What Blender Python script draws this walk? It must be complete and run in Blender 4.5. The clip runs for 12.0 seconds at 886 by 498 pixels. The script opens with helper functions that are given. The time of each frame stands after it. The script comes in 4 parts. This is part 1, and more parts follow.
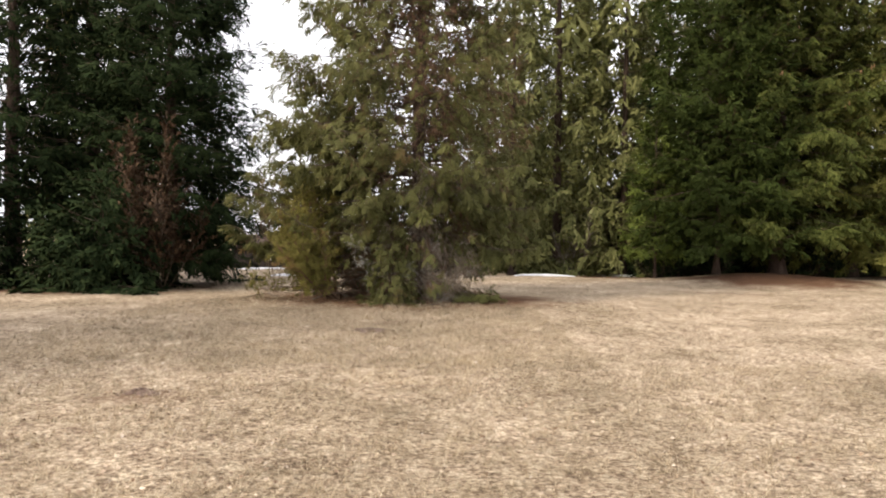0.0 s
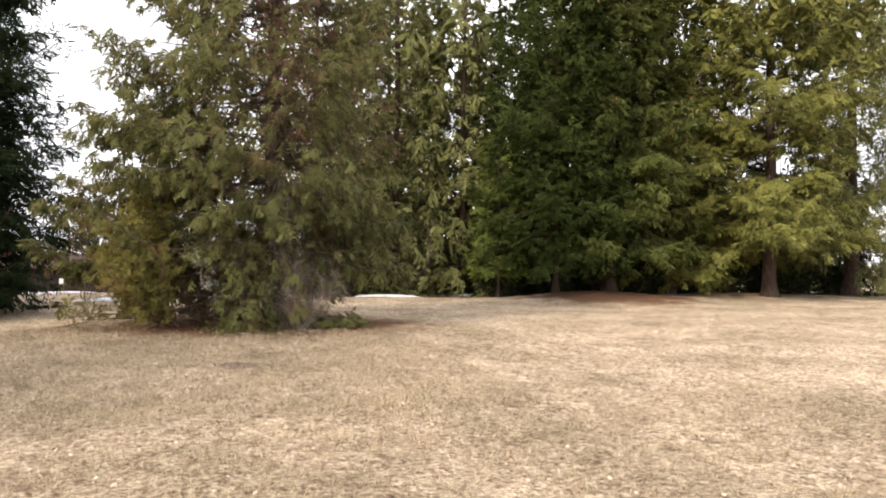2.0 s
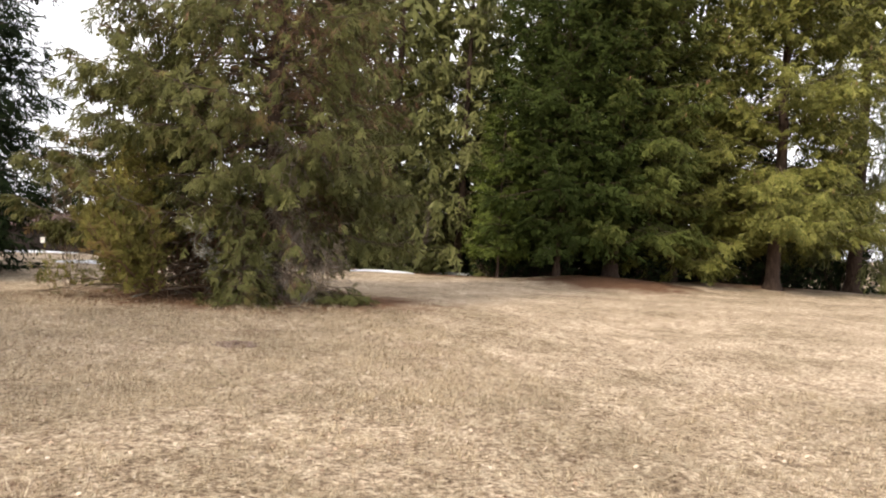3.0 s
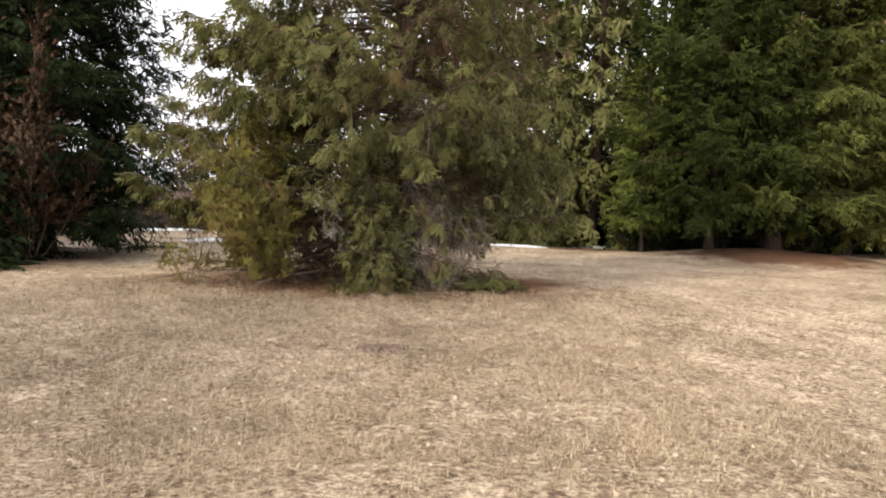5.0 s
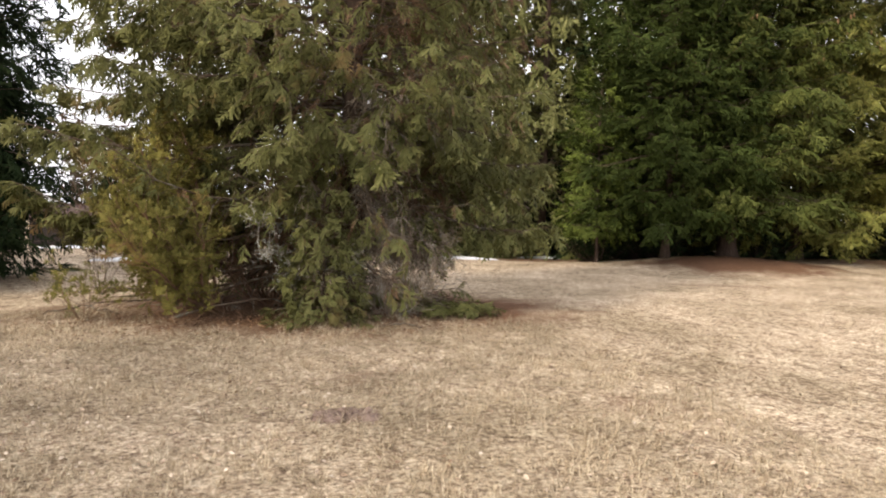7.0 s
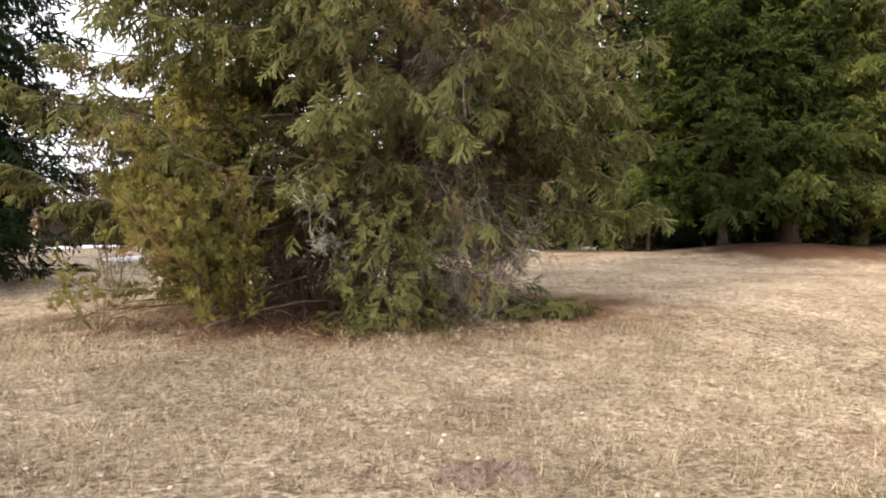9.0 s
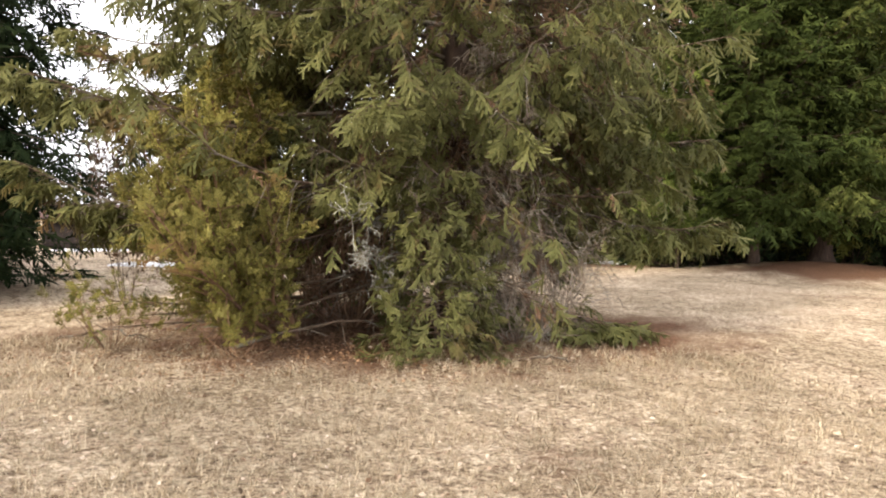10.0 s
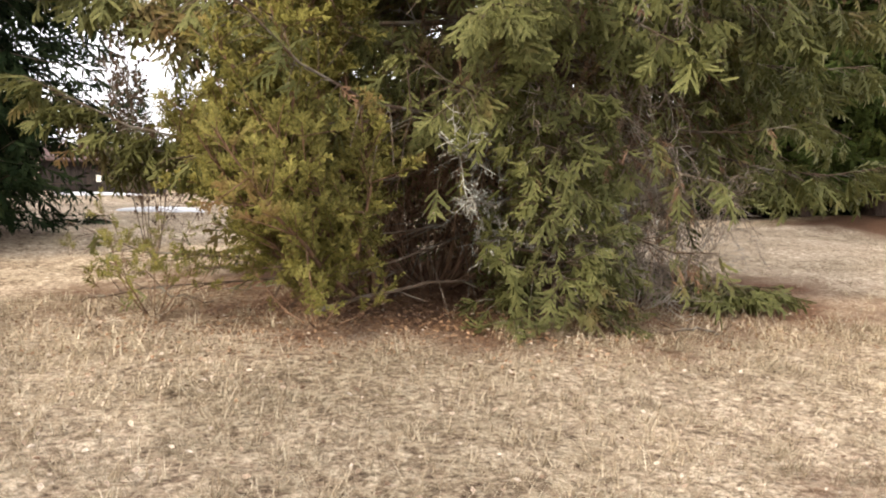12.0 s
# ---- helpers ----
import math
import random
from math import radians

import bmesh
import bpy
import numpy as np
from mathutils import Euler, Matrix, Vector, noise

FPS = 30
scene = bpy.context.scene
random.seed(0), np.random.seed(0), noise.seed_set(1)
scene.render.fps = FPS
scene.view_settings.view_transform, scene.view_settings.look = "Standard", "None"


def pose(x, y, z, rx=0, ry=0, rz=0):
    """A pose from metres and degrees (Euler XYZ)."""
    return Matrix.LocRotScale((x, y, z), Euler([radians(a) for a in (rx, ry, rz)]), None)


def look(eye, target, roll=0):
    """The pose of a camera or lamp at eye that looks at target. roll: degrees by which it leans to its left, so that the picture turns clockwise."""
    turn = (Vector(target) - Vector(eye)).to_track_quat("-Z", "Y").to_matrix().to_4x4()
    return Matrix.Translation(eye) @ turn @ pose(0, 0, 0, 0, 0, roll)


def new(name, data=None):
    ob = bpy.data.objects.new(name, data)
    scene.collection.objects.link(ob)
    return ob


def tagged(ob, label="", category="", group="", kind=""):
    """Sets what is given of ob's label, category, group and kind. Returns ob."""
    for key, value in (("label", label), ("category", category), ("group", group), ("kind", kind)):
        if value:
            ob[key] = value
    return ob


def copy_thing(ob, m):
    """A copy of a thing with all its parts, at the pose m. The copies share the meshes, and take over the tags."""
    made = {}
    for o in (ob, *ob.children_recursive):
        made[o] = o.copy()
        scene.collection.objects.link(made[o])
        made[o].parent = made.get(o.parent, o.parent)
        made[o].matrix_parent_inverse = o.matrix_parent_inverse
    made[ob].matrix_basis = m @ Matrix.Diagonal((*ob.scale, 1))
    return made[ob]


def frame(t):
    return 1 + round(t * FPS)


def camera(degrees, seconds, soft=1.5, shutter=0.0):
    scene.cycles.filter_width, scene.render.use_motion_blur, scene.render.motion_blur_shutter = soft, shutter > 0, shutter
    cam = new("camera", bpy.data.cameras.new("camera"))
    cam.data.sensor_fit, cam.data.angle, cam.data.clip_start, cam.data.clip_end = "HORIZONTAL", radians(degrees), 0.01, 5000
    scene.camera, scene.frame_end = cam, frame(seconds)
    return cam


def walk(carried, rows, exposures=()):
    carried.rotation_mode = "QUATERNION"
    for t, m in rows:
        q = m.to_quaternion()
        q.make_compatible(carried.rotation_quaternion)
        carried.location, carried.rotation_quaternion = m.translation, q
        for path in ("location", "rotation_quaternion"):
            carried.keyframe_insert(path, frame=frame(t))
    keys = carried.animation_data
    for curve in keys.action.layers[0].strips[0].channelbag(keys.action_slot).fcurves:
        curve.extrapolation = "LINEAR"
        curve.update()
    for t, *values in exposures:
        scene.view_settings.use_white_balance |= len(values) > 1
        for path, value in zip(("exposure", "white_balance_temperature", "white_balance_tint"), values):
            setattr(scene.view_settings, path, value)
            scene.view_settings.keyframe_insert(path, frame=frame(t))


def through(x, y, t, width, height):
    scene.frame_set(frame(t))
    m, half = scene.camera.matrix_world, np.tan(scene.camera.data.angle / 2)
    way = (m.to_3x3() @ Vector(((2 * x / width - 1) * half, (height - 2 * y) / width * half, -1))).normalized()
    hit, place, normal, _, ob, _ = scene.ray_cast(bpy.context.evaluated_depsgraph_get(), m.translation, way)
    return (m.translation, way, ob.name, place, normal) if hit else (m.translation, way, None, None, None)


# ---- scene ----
cam = camera(64.0, 12.0, soft=2.0)
METRES, EYE, TILT, LEAN, TURN = 11.4, 1.5, 0.0, 0.0, 0.0
ROWS = [
    (0.0, 0.0, 0.0, 0.0, 0.01, -1.03, -0.75),
    (0.5, -0.0234, 0.0282, -0.0057, -4.54, -0.78, 0.33),
    (1.0, -0.0509, 0.0633, -0.0076, -8.35, 0.09, 0.56),
    (1.5, -0.0747, 0.103, -0.0059, -13.42, 0.41, -0.55),
    (2.0, -0.0961, 0.1418, -0.0077, -15.42, 0.85, -0.74),
    (2.5, -0.109, 0.1834, -0.0106, -16.47, -0.0, -1.92),
    (3.0, -0.1155, 0.2284, -0.007, -16.55, -1.03, -3.43),
    (3.5, -0.1208, 0.2762, -0.0057, -13.22, -1.82, -3.0),
    (5.5, -0.1424, 0.4457, -0.0046, -7.42, -4.13, -2.39),
    (6.0, -0.1458, 0.4904, -0.0054, -10.46, -3.73, -2.31),
    (6.5, -0.1483, 0.5315, -0.0035, -12.87, -2.75, -1.97),
    (8.5, -0.1762, 0.6909, -0.0175, -13.25, -4.01, -0.77),
    (9.0, -0.1912, 0.7317, -0.0206, -12.74, -3.41, -0.33),
    (9.5, -0.2056, 0.7687, -0.0162, -11.62, -2.93, -0.65),
    (10.0, -0.2185, 0.8094, -0.0193, -12.49, -2.68, -1.56),
    (10.5, -0.2368, 0.8396, -0.0211, -13.49, -3.32, -1.13),
    (11.0, -0.2455, 0.8705, -0.0245, -15.46, -4.45, -1.32),
    (11.5, -0.2536, 0.9083, -0.0313, -16.81, -5.49, -2.52),
    (12.0, -0.2747, 0.9378, -0.0309, -12.84, -6.74, -2.33),
]
EXPOSURE = [(0.0, 0.37), (1.0, 0.32), (2.0, 0.58), (2.5, 0.47), (3.5, 0.46), (6.5, 0.55), (8.5, 0.72), (9.5, 0.85), (10.0, 1.06), (10.5, 1.24), (11.0, 1.32), (11.5, 1.07), (12.0, 1.04)]
walk(cam, [(t, pose(0, 0, EYE, TILT, LEAN, TURN) @ pose(METRES * x, METRES * y, METRES * z, 90 + pitch, roll, yaw)) for t, x, y, z, yaw, pitch, roll in ROWS], EXPOSURE)

# ---- world and sun ----
SUN_EL, SUN_AZ = 38.0, 126.0   # degrees; azimuth counted from +y towards -x
wd = bpy.data.worlds.new("overcast_sky")
scene.world = wd
wd.use_nodes = True
wn, wl = wd.node_tree.nodes, wd.node_tree.links
wn.clear()
sky = wn.new("ShaderNodeTexSky")
sky.sky_type = "NISHITA"
sky.sun_disc = False
sky.sun_elevation, sky.sun_rotation = radians(SUN_EL), radians(-SUN_AZ)
sky.air_density, sky.dust_density, sky.ozone_density = 1.0, 4.0, 0.6
cloud = wn.new("ShaderNodeTexNoise")
cloud.inputs["Scale"].default_value = 2.2
cloud.inputs["Detail"].default_value = 5
cloud_tone = wn.new("ShaderNodeValToRGB")
cloud_tone.color_ramp.elements[0].position, cloud_tone.color_ramp.elements[0].color = 0.3, (10.4, 10.2, 10.6, 1)
cloud_tone.color_ramp.elements[1].position, cloud_tone.color_ramp.elements[1].color = 0.7, (13.0, 12.7, 12.9, 1)
veil = wn.new("ShaderNodeMix")
veil.data_type = "RGBA"
veil.inputs["Factor"].default_value = 0.85
bg = wn.new("ShaderNodeBackground")
bg.inputs["Strength"].default_value = 0.135
wout = wn.new("ShaderNodeOutputWorld")
wl.new(cloud.outputs["Fac"], cloud_tone.inputs["Fac"])
wl.new(sky.outputs["Color"], veil.inputs["A"])
wl.new(cloud_tone.outputs["Color"], veil.inputs["B"])
wl.new(veil.outputs["Result"], bg.inputs["Color"])
wl.new(bg.outputs["Background"], wout.inputs["Surface"])

sun = new("sun", bpy.data.lights.new("sun", "SUN"))
sun.data.energy, sun.data.angle, sun.data.color = 3.3, radians(9), (1.0, 0.88, 0.70)
_a, _e = radians(SUN_AZ), radians(SUN_EL)
sun.matrix_world = look((-30 * math.sin(_a), 30 * math.cos(_a), 30), (-30 * math.sin(_a) + math.sin(_a) * math.cos(_e), 30 * math.cos(_a) - math.cos(_a) * math.cos(_e), 30 - math.sin(_e)))


# ---- materials ----
def material(name, rough=0.8, spec=0.3):
    m = bpy.data.materials.new(name)
    m.use_nodes = True
    b = m.node_tree.nodes["Principled BSDF"]
    b.inputs["Roughness"].default_value = rough
    b.inputs["Specular IOR Level"].default_value = spec
    return m, m.node_tree.nodes, m.node_tree.links, b


def ramp(nodes, *stops):
    r = nodes.new("ShaderNodeValToRGB")
    e = r.color_ramp.elements
    while len(e) < len(stops):
        e.new(0.5)
    for k, (p, c) in enumerate(stops):
        e[k].position, e[k].color = p, (*c, 1)
    return r


def noise_tex(nodes, links, scale, detail=4, stretch=None, rough=0.6):
    n = nodes.new("ShaderNodeTexNoise")
    n.inputs["Scale"].default_value, n.inputs["Detail"].default_value, n.inputs["Roughness"].default_value = scale, detail, rough
    c = nodes.new("ShaderNodeTexCoord")
    m = nodes.new("ShaderNodeMapping")
    if stretch:
        m.inputs["Scale"].default_value = stretch
    links.new(c.outputs["Object"], m.inputs["Vector"])
    links.new(m.outputs["Vector"], n.inputs["Vector"])
    return n


def mix(nodes, links, fac, a, b, how="MIX"):
    x = nodes.new("ShaderNodeMix")
    x.data_type, x.blend_type = "RGBA", how
    for key, v in (("Factor", fac), ("A", a), ("B", b)):
        if isinstance(v, (int, float)):
            x.inputs[key].default_value = v
        elif isinstance(v, tuple):
            x.inputs[key].default_value = (*v, 1)
        else:
            links.new(v, x.inputs[key])
    return x.outputs["Result"]


def leafy(name, dark, mid, light, rough=0.55, patch=None, patch_from=0.6, through=0.25, spec=0.12):
    """Foliage: a tone for every shoot, slow drifts of tone over the crown, a little light through the needles."""
    m, n, l, b = material(name, rough, spec)
    geo = n.new("ShaderNodeNewGeometry")
    tones = ramp(n, (0.0, dark), (0.55, mid), (1.0, light))
    l.new(geo.outputs["Random Per Island"], tones.inputs["Fac"])
    drift = noise_tex(n, l, 0.9, 3)
    shade = ramp(n, (0.3, (0.72, 0.72, 0.72)), (0.7, (1.2, 1.2, 1.2)))
    l.new(drift.outputs["Fac"], shade.inputs["Fac"])
    col = mix(n, l, 1.0, tones.outputs["Color"], shade.outputs["Color"], "MULTIPLY")
    fuzz = noise_tex(n, l, 130, 2)
    needle = ramp(n, (0.35, (0.6, 0.6, 0.6)), (0.65, (1.35, 1.35, 1.35)))
    l.new(fuzz.outputs["Fac"], needle.inputs["Fac"])
    col = mix(n, l, 1.0, col, needle.outputs["Color"], "MULTIPLY")
    if patch:
        spots = noise_tex(n, l, 1.3, 5)
        gate = ramp(n, (patch_from, (0, 0, 0)), (patch_from + 0.12, (1, 1, 1)))
        l.new(spots.outputs["Fac"], gate.inputs["Fac"])
        col = mix(n, l, gate.outputs["Color"], col, patch)
    l.new(col, b.inputs["Base Color"])
    if through:
        tr = n.new("ShaderNodeBsdfTranslucent")
        l.new(col, tr.inputs["Color"])
        ms = n.new("ShaderNodeMixShader")
        ms.inputs["Fac"].default_value = through
        l.new(b.outputs["BSDF"], ms.inputs[1])
        l.new(tr.outputs["BSDF"], ms.inputs[2])
        l.new(ms.outputs["Shader"], n["Material Output"].inputs["Surface"])
    return m


def barky(name, dark, light, scale=14, lichen=None):
    m, n, l, b = material(name, 0.9, 0.15)
    g = noise_tex(n, l, scale, 6, (1, 1, 0.25))
    tones = ramp(n, (0.3, dark), (0.7, light))
    l.new(g.outputs["Fac"], tones.inputs["Fac"])
    col = tones.outputs["Color"]
    if lichen:
        s = noise_tex(n, l, 5, 5)
        gate = ramp(n, (0.5, (0, 0, 0)), (0.62, (1, 1, 1)))
        l.new(s.outputs["Fac"], gate.inputs["Fac"])
        col = mix(n, l, gate.outputs["Color"], col, lichen)
    l.new(col, b.inputs["Base Color"])
    bump = n.new("ShaderNodeBump")
    bump.inputs["Strength"].default_value, bump.inputs["Distance"].default_value = 0.8, 0.02
    l.new(g.outputs["Fac"], bump.inputs["Height"])
    l.new(bump.outputs["Normal"], b.inputs["Normal"])
    return m


def ground_material():
    m, n, l, b = material("dry_meadow", 0.95, 0.1)
    broad = noise_tex(n, l, 0.5, 5)
    tuft = noise_tex(n, l, 5.0, 7, (1.1, 0.7, 1), 0.75)
    fibre = noise_tex(n, l, 34, 6, (0.75, 1.0, 1), 0.8)
    clump = noise_tex(n, l, 17, 5, None, 0.7)
    straw = ramp(n, (0.40, (0.17, 0.12, 0.086)), (0.485, (0.40, 0.308, 0.224)), (0.58, (0.63, 0.525, 0.405)))
    l.new(mix(n, l, 0.6, tuft.outputs["Fac"], clump.outputs["Fac"]), straw.inputs["Fac"])
    thatch = ramp(n, (0.40, (0.32, 0.295, 0.275)), (0.56, (1.3, 1.3, 1.3)))
    l.new(fibre.outputs["Fac"], thatch.inputs["Fac"])
    col = mix(n, l, 0.9, straw.outputs["Color"], thatch.outputs["Color"], "MULTIPLY")
    # broad random mottling; its grey-green end paints in the tint of shaded grass
    worn = ramp(n, (0.36, (0.70, 0.69, 0.63)), (0.62, (1.15, 1.15, 1.13)))
    l.new(broad.outputs["Fac"], worn.inputs["Fac"])
    col = mix(n, l, 1.0, col, worn.outputs["Color"], "MULTIPLY")
    litter = n.new("ShaderNodeAttribute")
    litter.attribute_name = "litter"
    crumbs = noise_tex(n, l, 28, 6, None, 0.75)
    needles = ramp(n, (0.3, (0.06, 0.034, 0.022)), (0.55, (0.17, 0.092, 0.055)), (0.75, (0.32, 0.20, 0.13)))
    l.new(crumbs.outputs["Fac"], needles.inputs["Fac"])
    col = mix(n, l, litter.outputs["Fac"], col, needles.outputs["Color"])
    l.new(col, b.inputs["Base Color"])
    bump = n.new("ShaderNodeBump")
    bump.inputs["Strength"].default_value, bump.inputs["Distance"].default_value = 1.0, 0.06
    add = mix(n, l, 0.45, clump.outputs["Fac"], fibre.outputs["Fac"])
    l.new(add, bump.inputs["Height"])
    l.new(bump.outputs["Normal"], b.inputs["Normal"])
    return m


M_GROUND = ground_material()
M_SPRUCE = leafy("spruce_needles_grey_green", (0.097, 0.1, 0.034), (0.132, 0.134, 0.046), (0.175, 0.171, 0.064), patch=(0.185, 0.122, 0.055), patch_from=0.58, through=0.38)
# yellow-green with sunlight put into the tone, paler than the needles are
M_SPRUCE_LIT = leafy("spruce_needles_sunlit_yellow", (0.1, 0.107, 0.026), (0.168, 0.17, 0.042), (0.245, 0.235, 0.07))
# green needles coloured near-black to stand for trees in shade
M_SPRUCE_SHADE = leafy("spruce_needles_shade_dark", (0.013, 0.021, 0.009), (0.021, 0.032, 0.013), (0.034, 0.046, 0.018), 0.9, through=0.0, spec=0.03)
# the next two greens are darkened for shade from neighbouring trees
M_SPRUCE_DENSE = leafy("spruce_needles_deep_green_shaded", (0.023, 0.034, 0.008), (0.038, 0.052, 0.012), (0.06, 0.076, 0.019), 0.7, spec=0.06)
M_SPRUCE_MID = leafy("spruce_needles_green_shaded", (0.045, 0.058, 0.013), (0.078, 0.092, 0.022), (0.12, 0.13, 0.036), 0.65, spec=0.08)
# bright green in place of sunlight on the dense spruce's flank
M_LIT_FLANK = leafy("spruce_needles_lit_flank", (0.06, 0.08, 0.014), (0.10, 0.13, 0.024), (0.15, 0.18, 0.04))
M_PENDENT = leafy("spruce_needles_pendent", (0.094, 0.1, 0.034), (0.15, 0.155, 0.055), (0.22, 0.22, 0.09))
M_JUNIPER = leafy("juniper_scales", (0.12, 0.108, 0.025), (0.178, 0.158, 0.038), (0.245, 0.212, 0.058), patch=(0.2, 0.12, 0.05), patch_from=0.6)
M_BEECH = leafy("withered_leaves", (0.035, 0.020, 0.011), (0.065, 0.037, 0.021), (0.11, 0.066, 0.038))
M_BROWN_NEEDLES = leafy("withered_needles", (0.1, 0.058, 0.036), (0.155, 0.092, 0.057), (0.22, 0.138, 0.088))
M_BARK = barky("spruce_bark", (0.03, 0.02, 0.016), (0.095, 0.065, 0.05))
M_TWIG = barky("twig_bark", (0.05, 0.034, 0.024), (0.13, 0.09, 0.062), 8, (0.17, 0.15, 0.12))
M_GREY_TWIG = barky("lichen_grey_twig", (0.11, 0.095, 0.078), (0.25, 0.23, 0.195), 9, (0.40, 0.39, 0.34))
M_LICHEN = leafy("grey_lichen", (0.2, 0.205, 0.18), (0.29, 0.295, 0.26), (0.4, 0.4, 0.36), 0.9, through=0.0)
M_DEAD_TWIG = barky("dead_brown_twig", (0.13, 0.1, 0.078), (0.29, 0.235, 0.185), 9, (0.36, 0.33, 0.285))
M_RED_TWIG = barky("red_brown_twig", (0.08, 0.046, 0.03), (0.24, 0.145, 0.09), 9)


# ---- building tools ----
def mesh_of(name, verts, tris, normals=None):
    """A triangle mesh out of arrays, with soft normals if they are given."""
    me = bpy.data.meshes.new(name)
    if normals is not None:
        a, b, c = verts[tris[:, 0]], verts[tris[:, 1]], verts[tris[:, 2]]
        turn = np.einsum("ij,ij->i", np.cross(b - a, c - a), normals[tris[:, 0]]) < 0
        tris = np.where(turn[:, None], tris[:, ::-1], tris)
    me.vertices.add(len(verts))
    me.vertices.foreach_set("co", np.asarray(verts, np.float32).ravel())
    me.loops.add(3 * len(tris))
    me.loops.foreach_set("vertex_index", np.asarray(tris, np.int32).ravel())
    me.polygons.add(len(tris))
    me.polygons.foreach_set("loop_start", np.arange(0, 3 * len(tris), 3, dtype=np.int32))
    me.update(calc_edges=True)
    if normals is not None:
        me.polygons.foreach_set("use_smooth", np.ones(len(tris), bool))
        me.normals_split_custom_set_from_vertices(normals.astype(np.float32))
    return me


def crown_normals(verts, tris, rng, out=0.55, rise=0.4, own=0.5, centre=None):
    """Needles stand off their twig on all sides: each shoot is shaded as a soft brush that faces out of the crown and up."""
    a, b, c = verts[tris[:, 0]], verts[tris[:, 1]], verts[tris[:, 2]]
    n = unit(np.cross(b - a, c - a))
    outward = verts - (np.array([0, 0, 0]) if centre is None else np.array(centre))
    outward = unit(outward * np.array([1, 1, 0.0 if centre is None else 1.0]))
    facing = np.sign(np.einsum("ij,ij->i", n, outward[tris[:, 0]] + np.array([0, 0, 0.4])))
    flat = np.zeros_like(verts)
    for k in range(3):
        flat[tris[:, k]] = n * facing[:, None]
    return unit(out * outward + rise * np.array([0, 0, 1.0]) + own * flat)


def part(name, me, mat, parent=None, label=""):
    """One mesh object under a thing or a part."""
    ob = new(name, me)
    me.materials.append(mat)
    if parent:
        ob.parent = parent
    return tagged(ob, label)


def merge(pieces):
    vs, fs, base = [], [], 0
    for v, f in pieces:
        vs.append(v)
        fs.append(f + base)
        base += len(v)
    return np.concatenate(vs), np.concatenate(fs)


def unit(v):
    return v / np.maximum(np.linalg.norm(v, axis=-1, keepdims=True), 1e-9)


def tubes(P, R, sides=4):
    """Tapered tubes along the polylines P (n, k, 3) with radii R (n, k)."""
    n, k, _ = P.shape
    T = unit(np.gradient(P, axis=1))
    ref = np.where(np.abs(T[..., 2:3]) > 0.9, np.array([1.0, 0, 0]), np.array([0, 0, 1.0]))
    A = unit(np.cross(T, ref))
    B = np.cross(T, A)
    ang = np.arange(sides) * 2 * np.pi / sides
    V = P[:, :, None] + R[:, :, None, None] * (A[:, :, None] * np.cos(ang)[:, None] + B[:, :, None] * np.sin(ang)[:, None])
    i, j, s = np.meshgrid(np.arange(n), np.arange(k - 1), np.arange(sides), indexing="ij")
    a = (i * k + j) * sides + s
    b = (i * k + j) * sides + (s + 1) % sides
    F = np.stack([np.stack([a, b, b + sides], -1), np.stack([a, b + sides, a + sides], -1)], 3).reshape(-1, 3)
    return V.reshape(-1, 3), F


def along(P, i, u):
    """The place and direction at u (0 to 1) along polyline i of P."""
    k = P.shape[1]
    x = np.clip(u, 0, 0.9999) * (k - 1)
    j = x.astype(int)
    a, b = P[i, j], P[i, j + 1]
    return a + (b - a) * (x - j)[:, None], unit(b - a)


def frond(sides, w, spread, droop, seed, depth=0.35):
    """A spray of spruce or juniper, 1 long along x: a leading shoot and shorter ones to both sides, some above and below."""
    rng = np.random.default_rng(seed)
    up = np.array([0, 0, 1.0])
    out = []
    out.append((np.array([(0, 0, 0), (0.55, w, 0.03), (1, 0, 0), (0.55, -w, -0.03)], float), np.array([(0, 1, 2), (0, 2, 3)])))
    for k in range(sides):
        x = 0.06 + 0.8 * k / max(sides - 1, 1) + rng.uniform(-0.05, 0.05)
        q = 1 if k % 2 else -1
        a = rng.uniform(0.4, 1.1)
        d = unit(np.array([np.cos(a), q * np.sin(a), -droop * rng.uniform(0.0, 1.6) + rng.normal(0, depth)]))
        ln = spread * (1.05 - 0.7 * x) * rng.uniform(0.6, 1.3)
        o = np.array([x, 0, 0])
        n = unit(up + rng.normal(0, 0.5, 3))
        c = unit(np.cross(d, n)) * w * 1.1
        out.append((np.array([o - d * 0.02, o + d * ln * 0.55 + c, o + d * ln, o + d * ln * 0.5 - c]), np.array([(0, 1, 2), (0, 2, 3)])))
    return merge(out)


def brush(o, d, n, length, w, rng):
    """A shoot clad in needles: a parallel-sided ribbon with toothed edges and a blunt tip that sinks a little."""
    c = unit(np.cross(d, n))
    m = np.cross(c, d)
    v = [o]
    for u, q in ((0.12, 0.85), (0.32, 0.62), (0.5, 1.05), (0.68, 0.66), (0.86, 0.9)):
        mid = o + d * length * u + np.array([0, 0, -0.16 * length * u * u])
        tilt = rng.uniform(-0.45, 0.45)
        v += [mid + (c + tilt * m) * w * q * rng.uniform(0.8, 1.2), mid - (c - tilt * m) * w * q * rng.uniform(0.8, 1.2)]
    v.append(o + d * length + np.array([0, 0, -0.16 * length]))
    f = [(0, 1, 2)]
    for k in range(4):
        a = 1 + 2 * k
        f += [(a, a + 2, a + 3), (a, a + 3, a + 1)]
    f.append((9, 11, 10))
    return np.array(v), np.array(f)


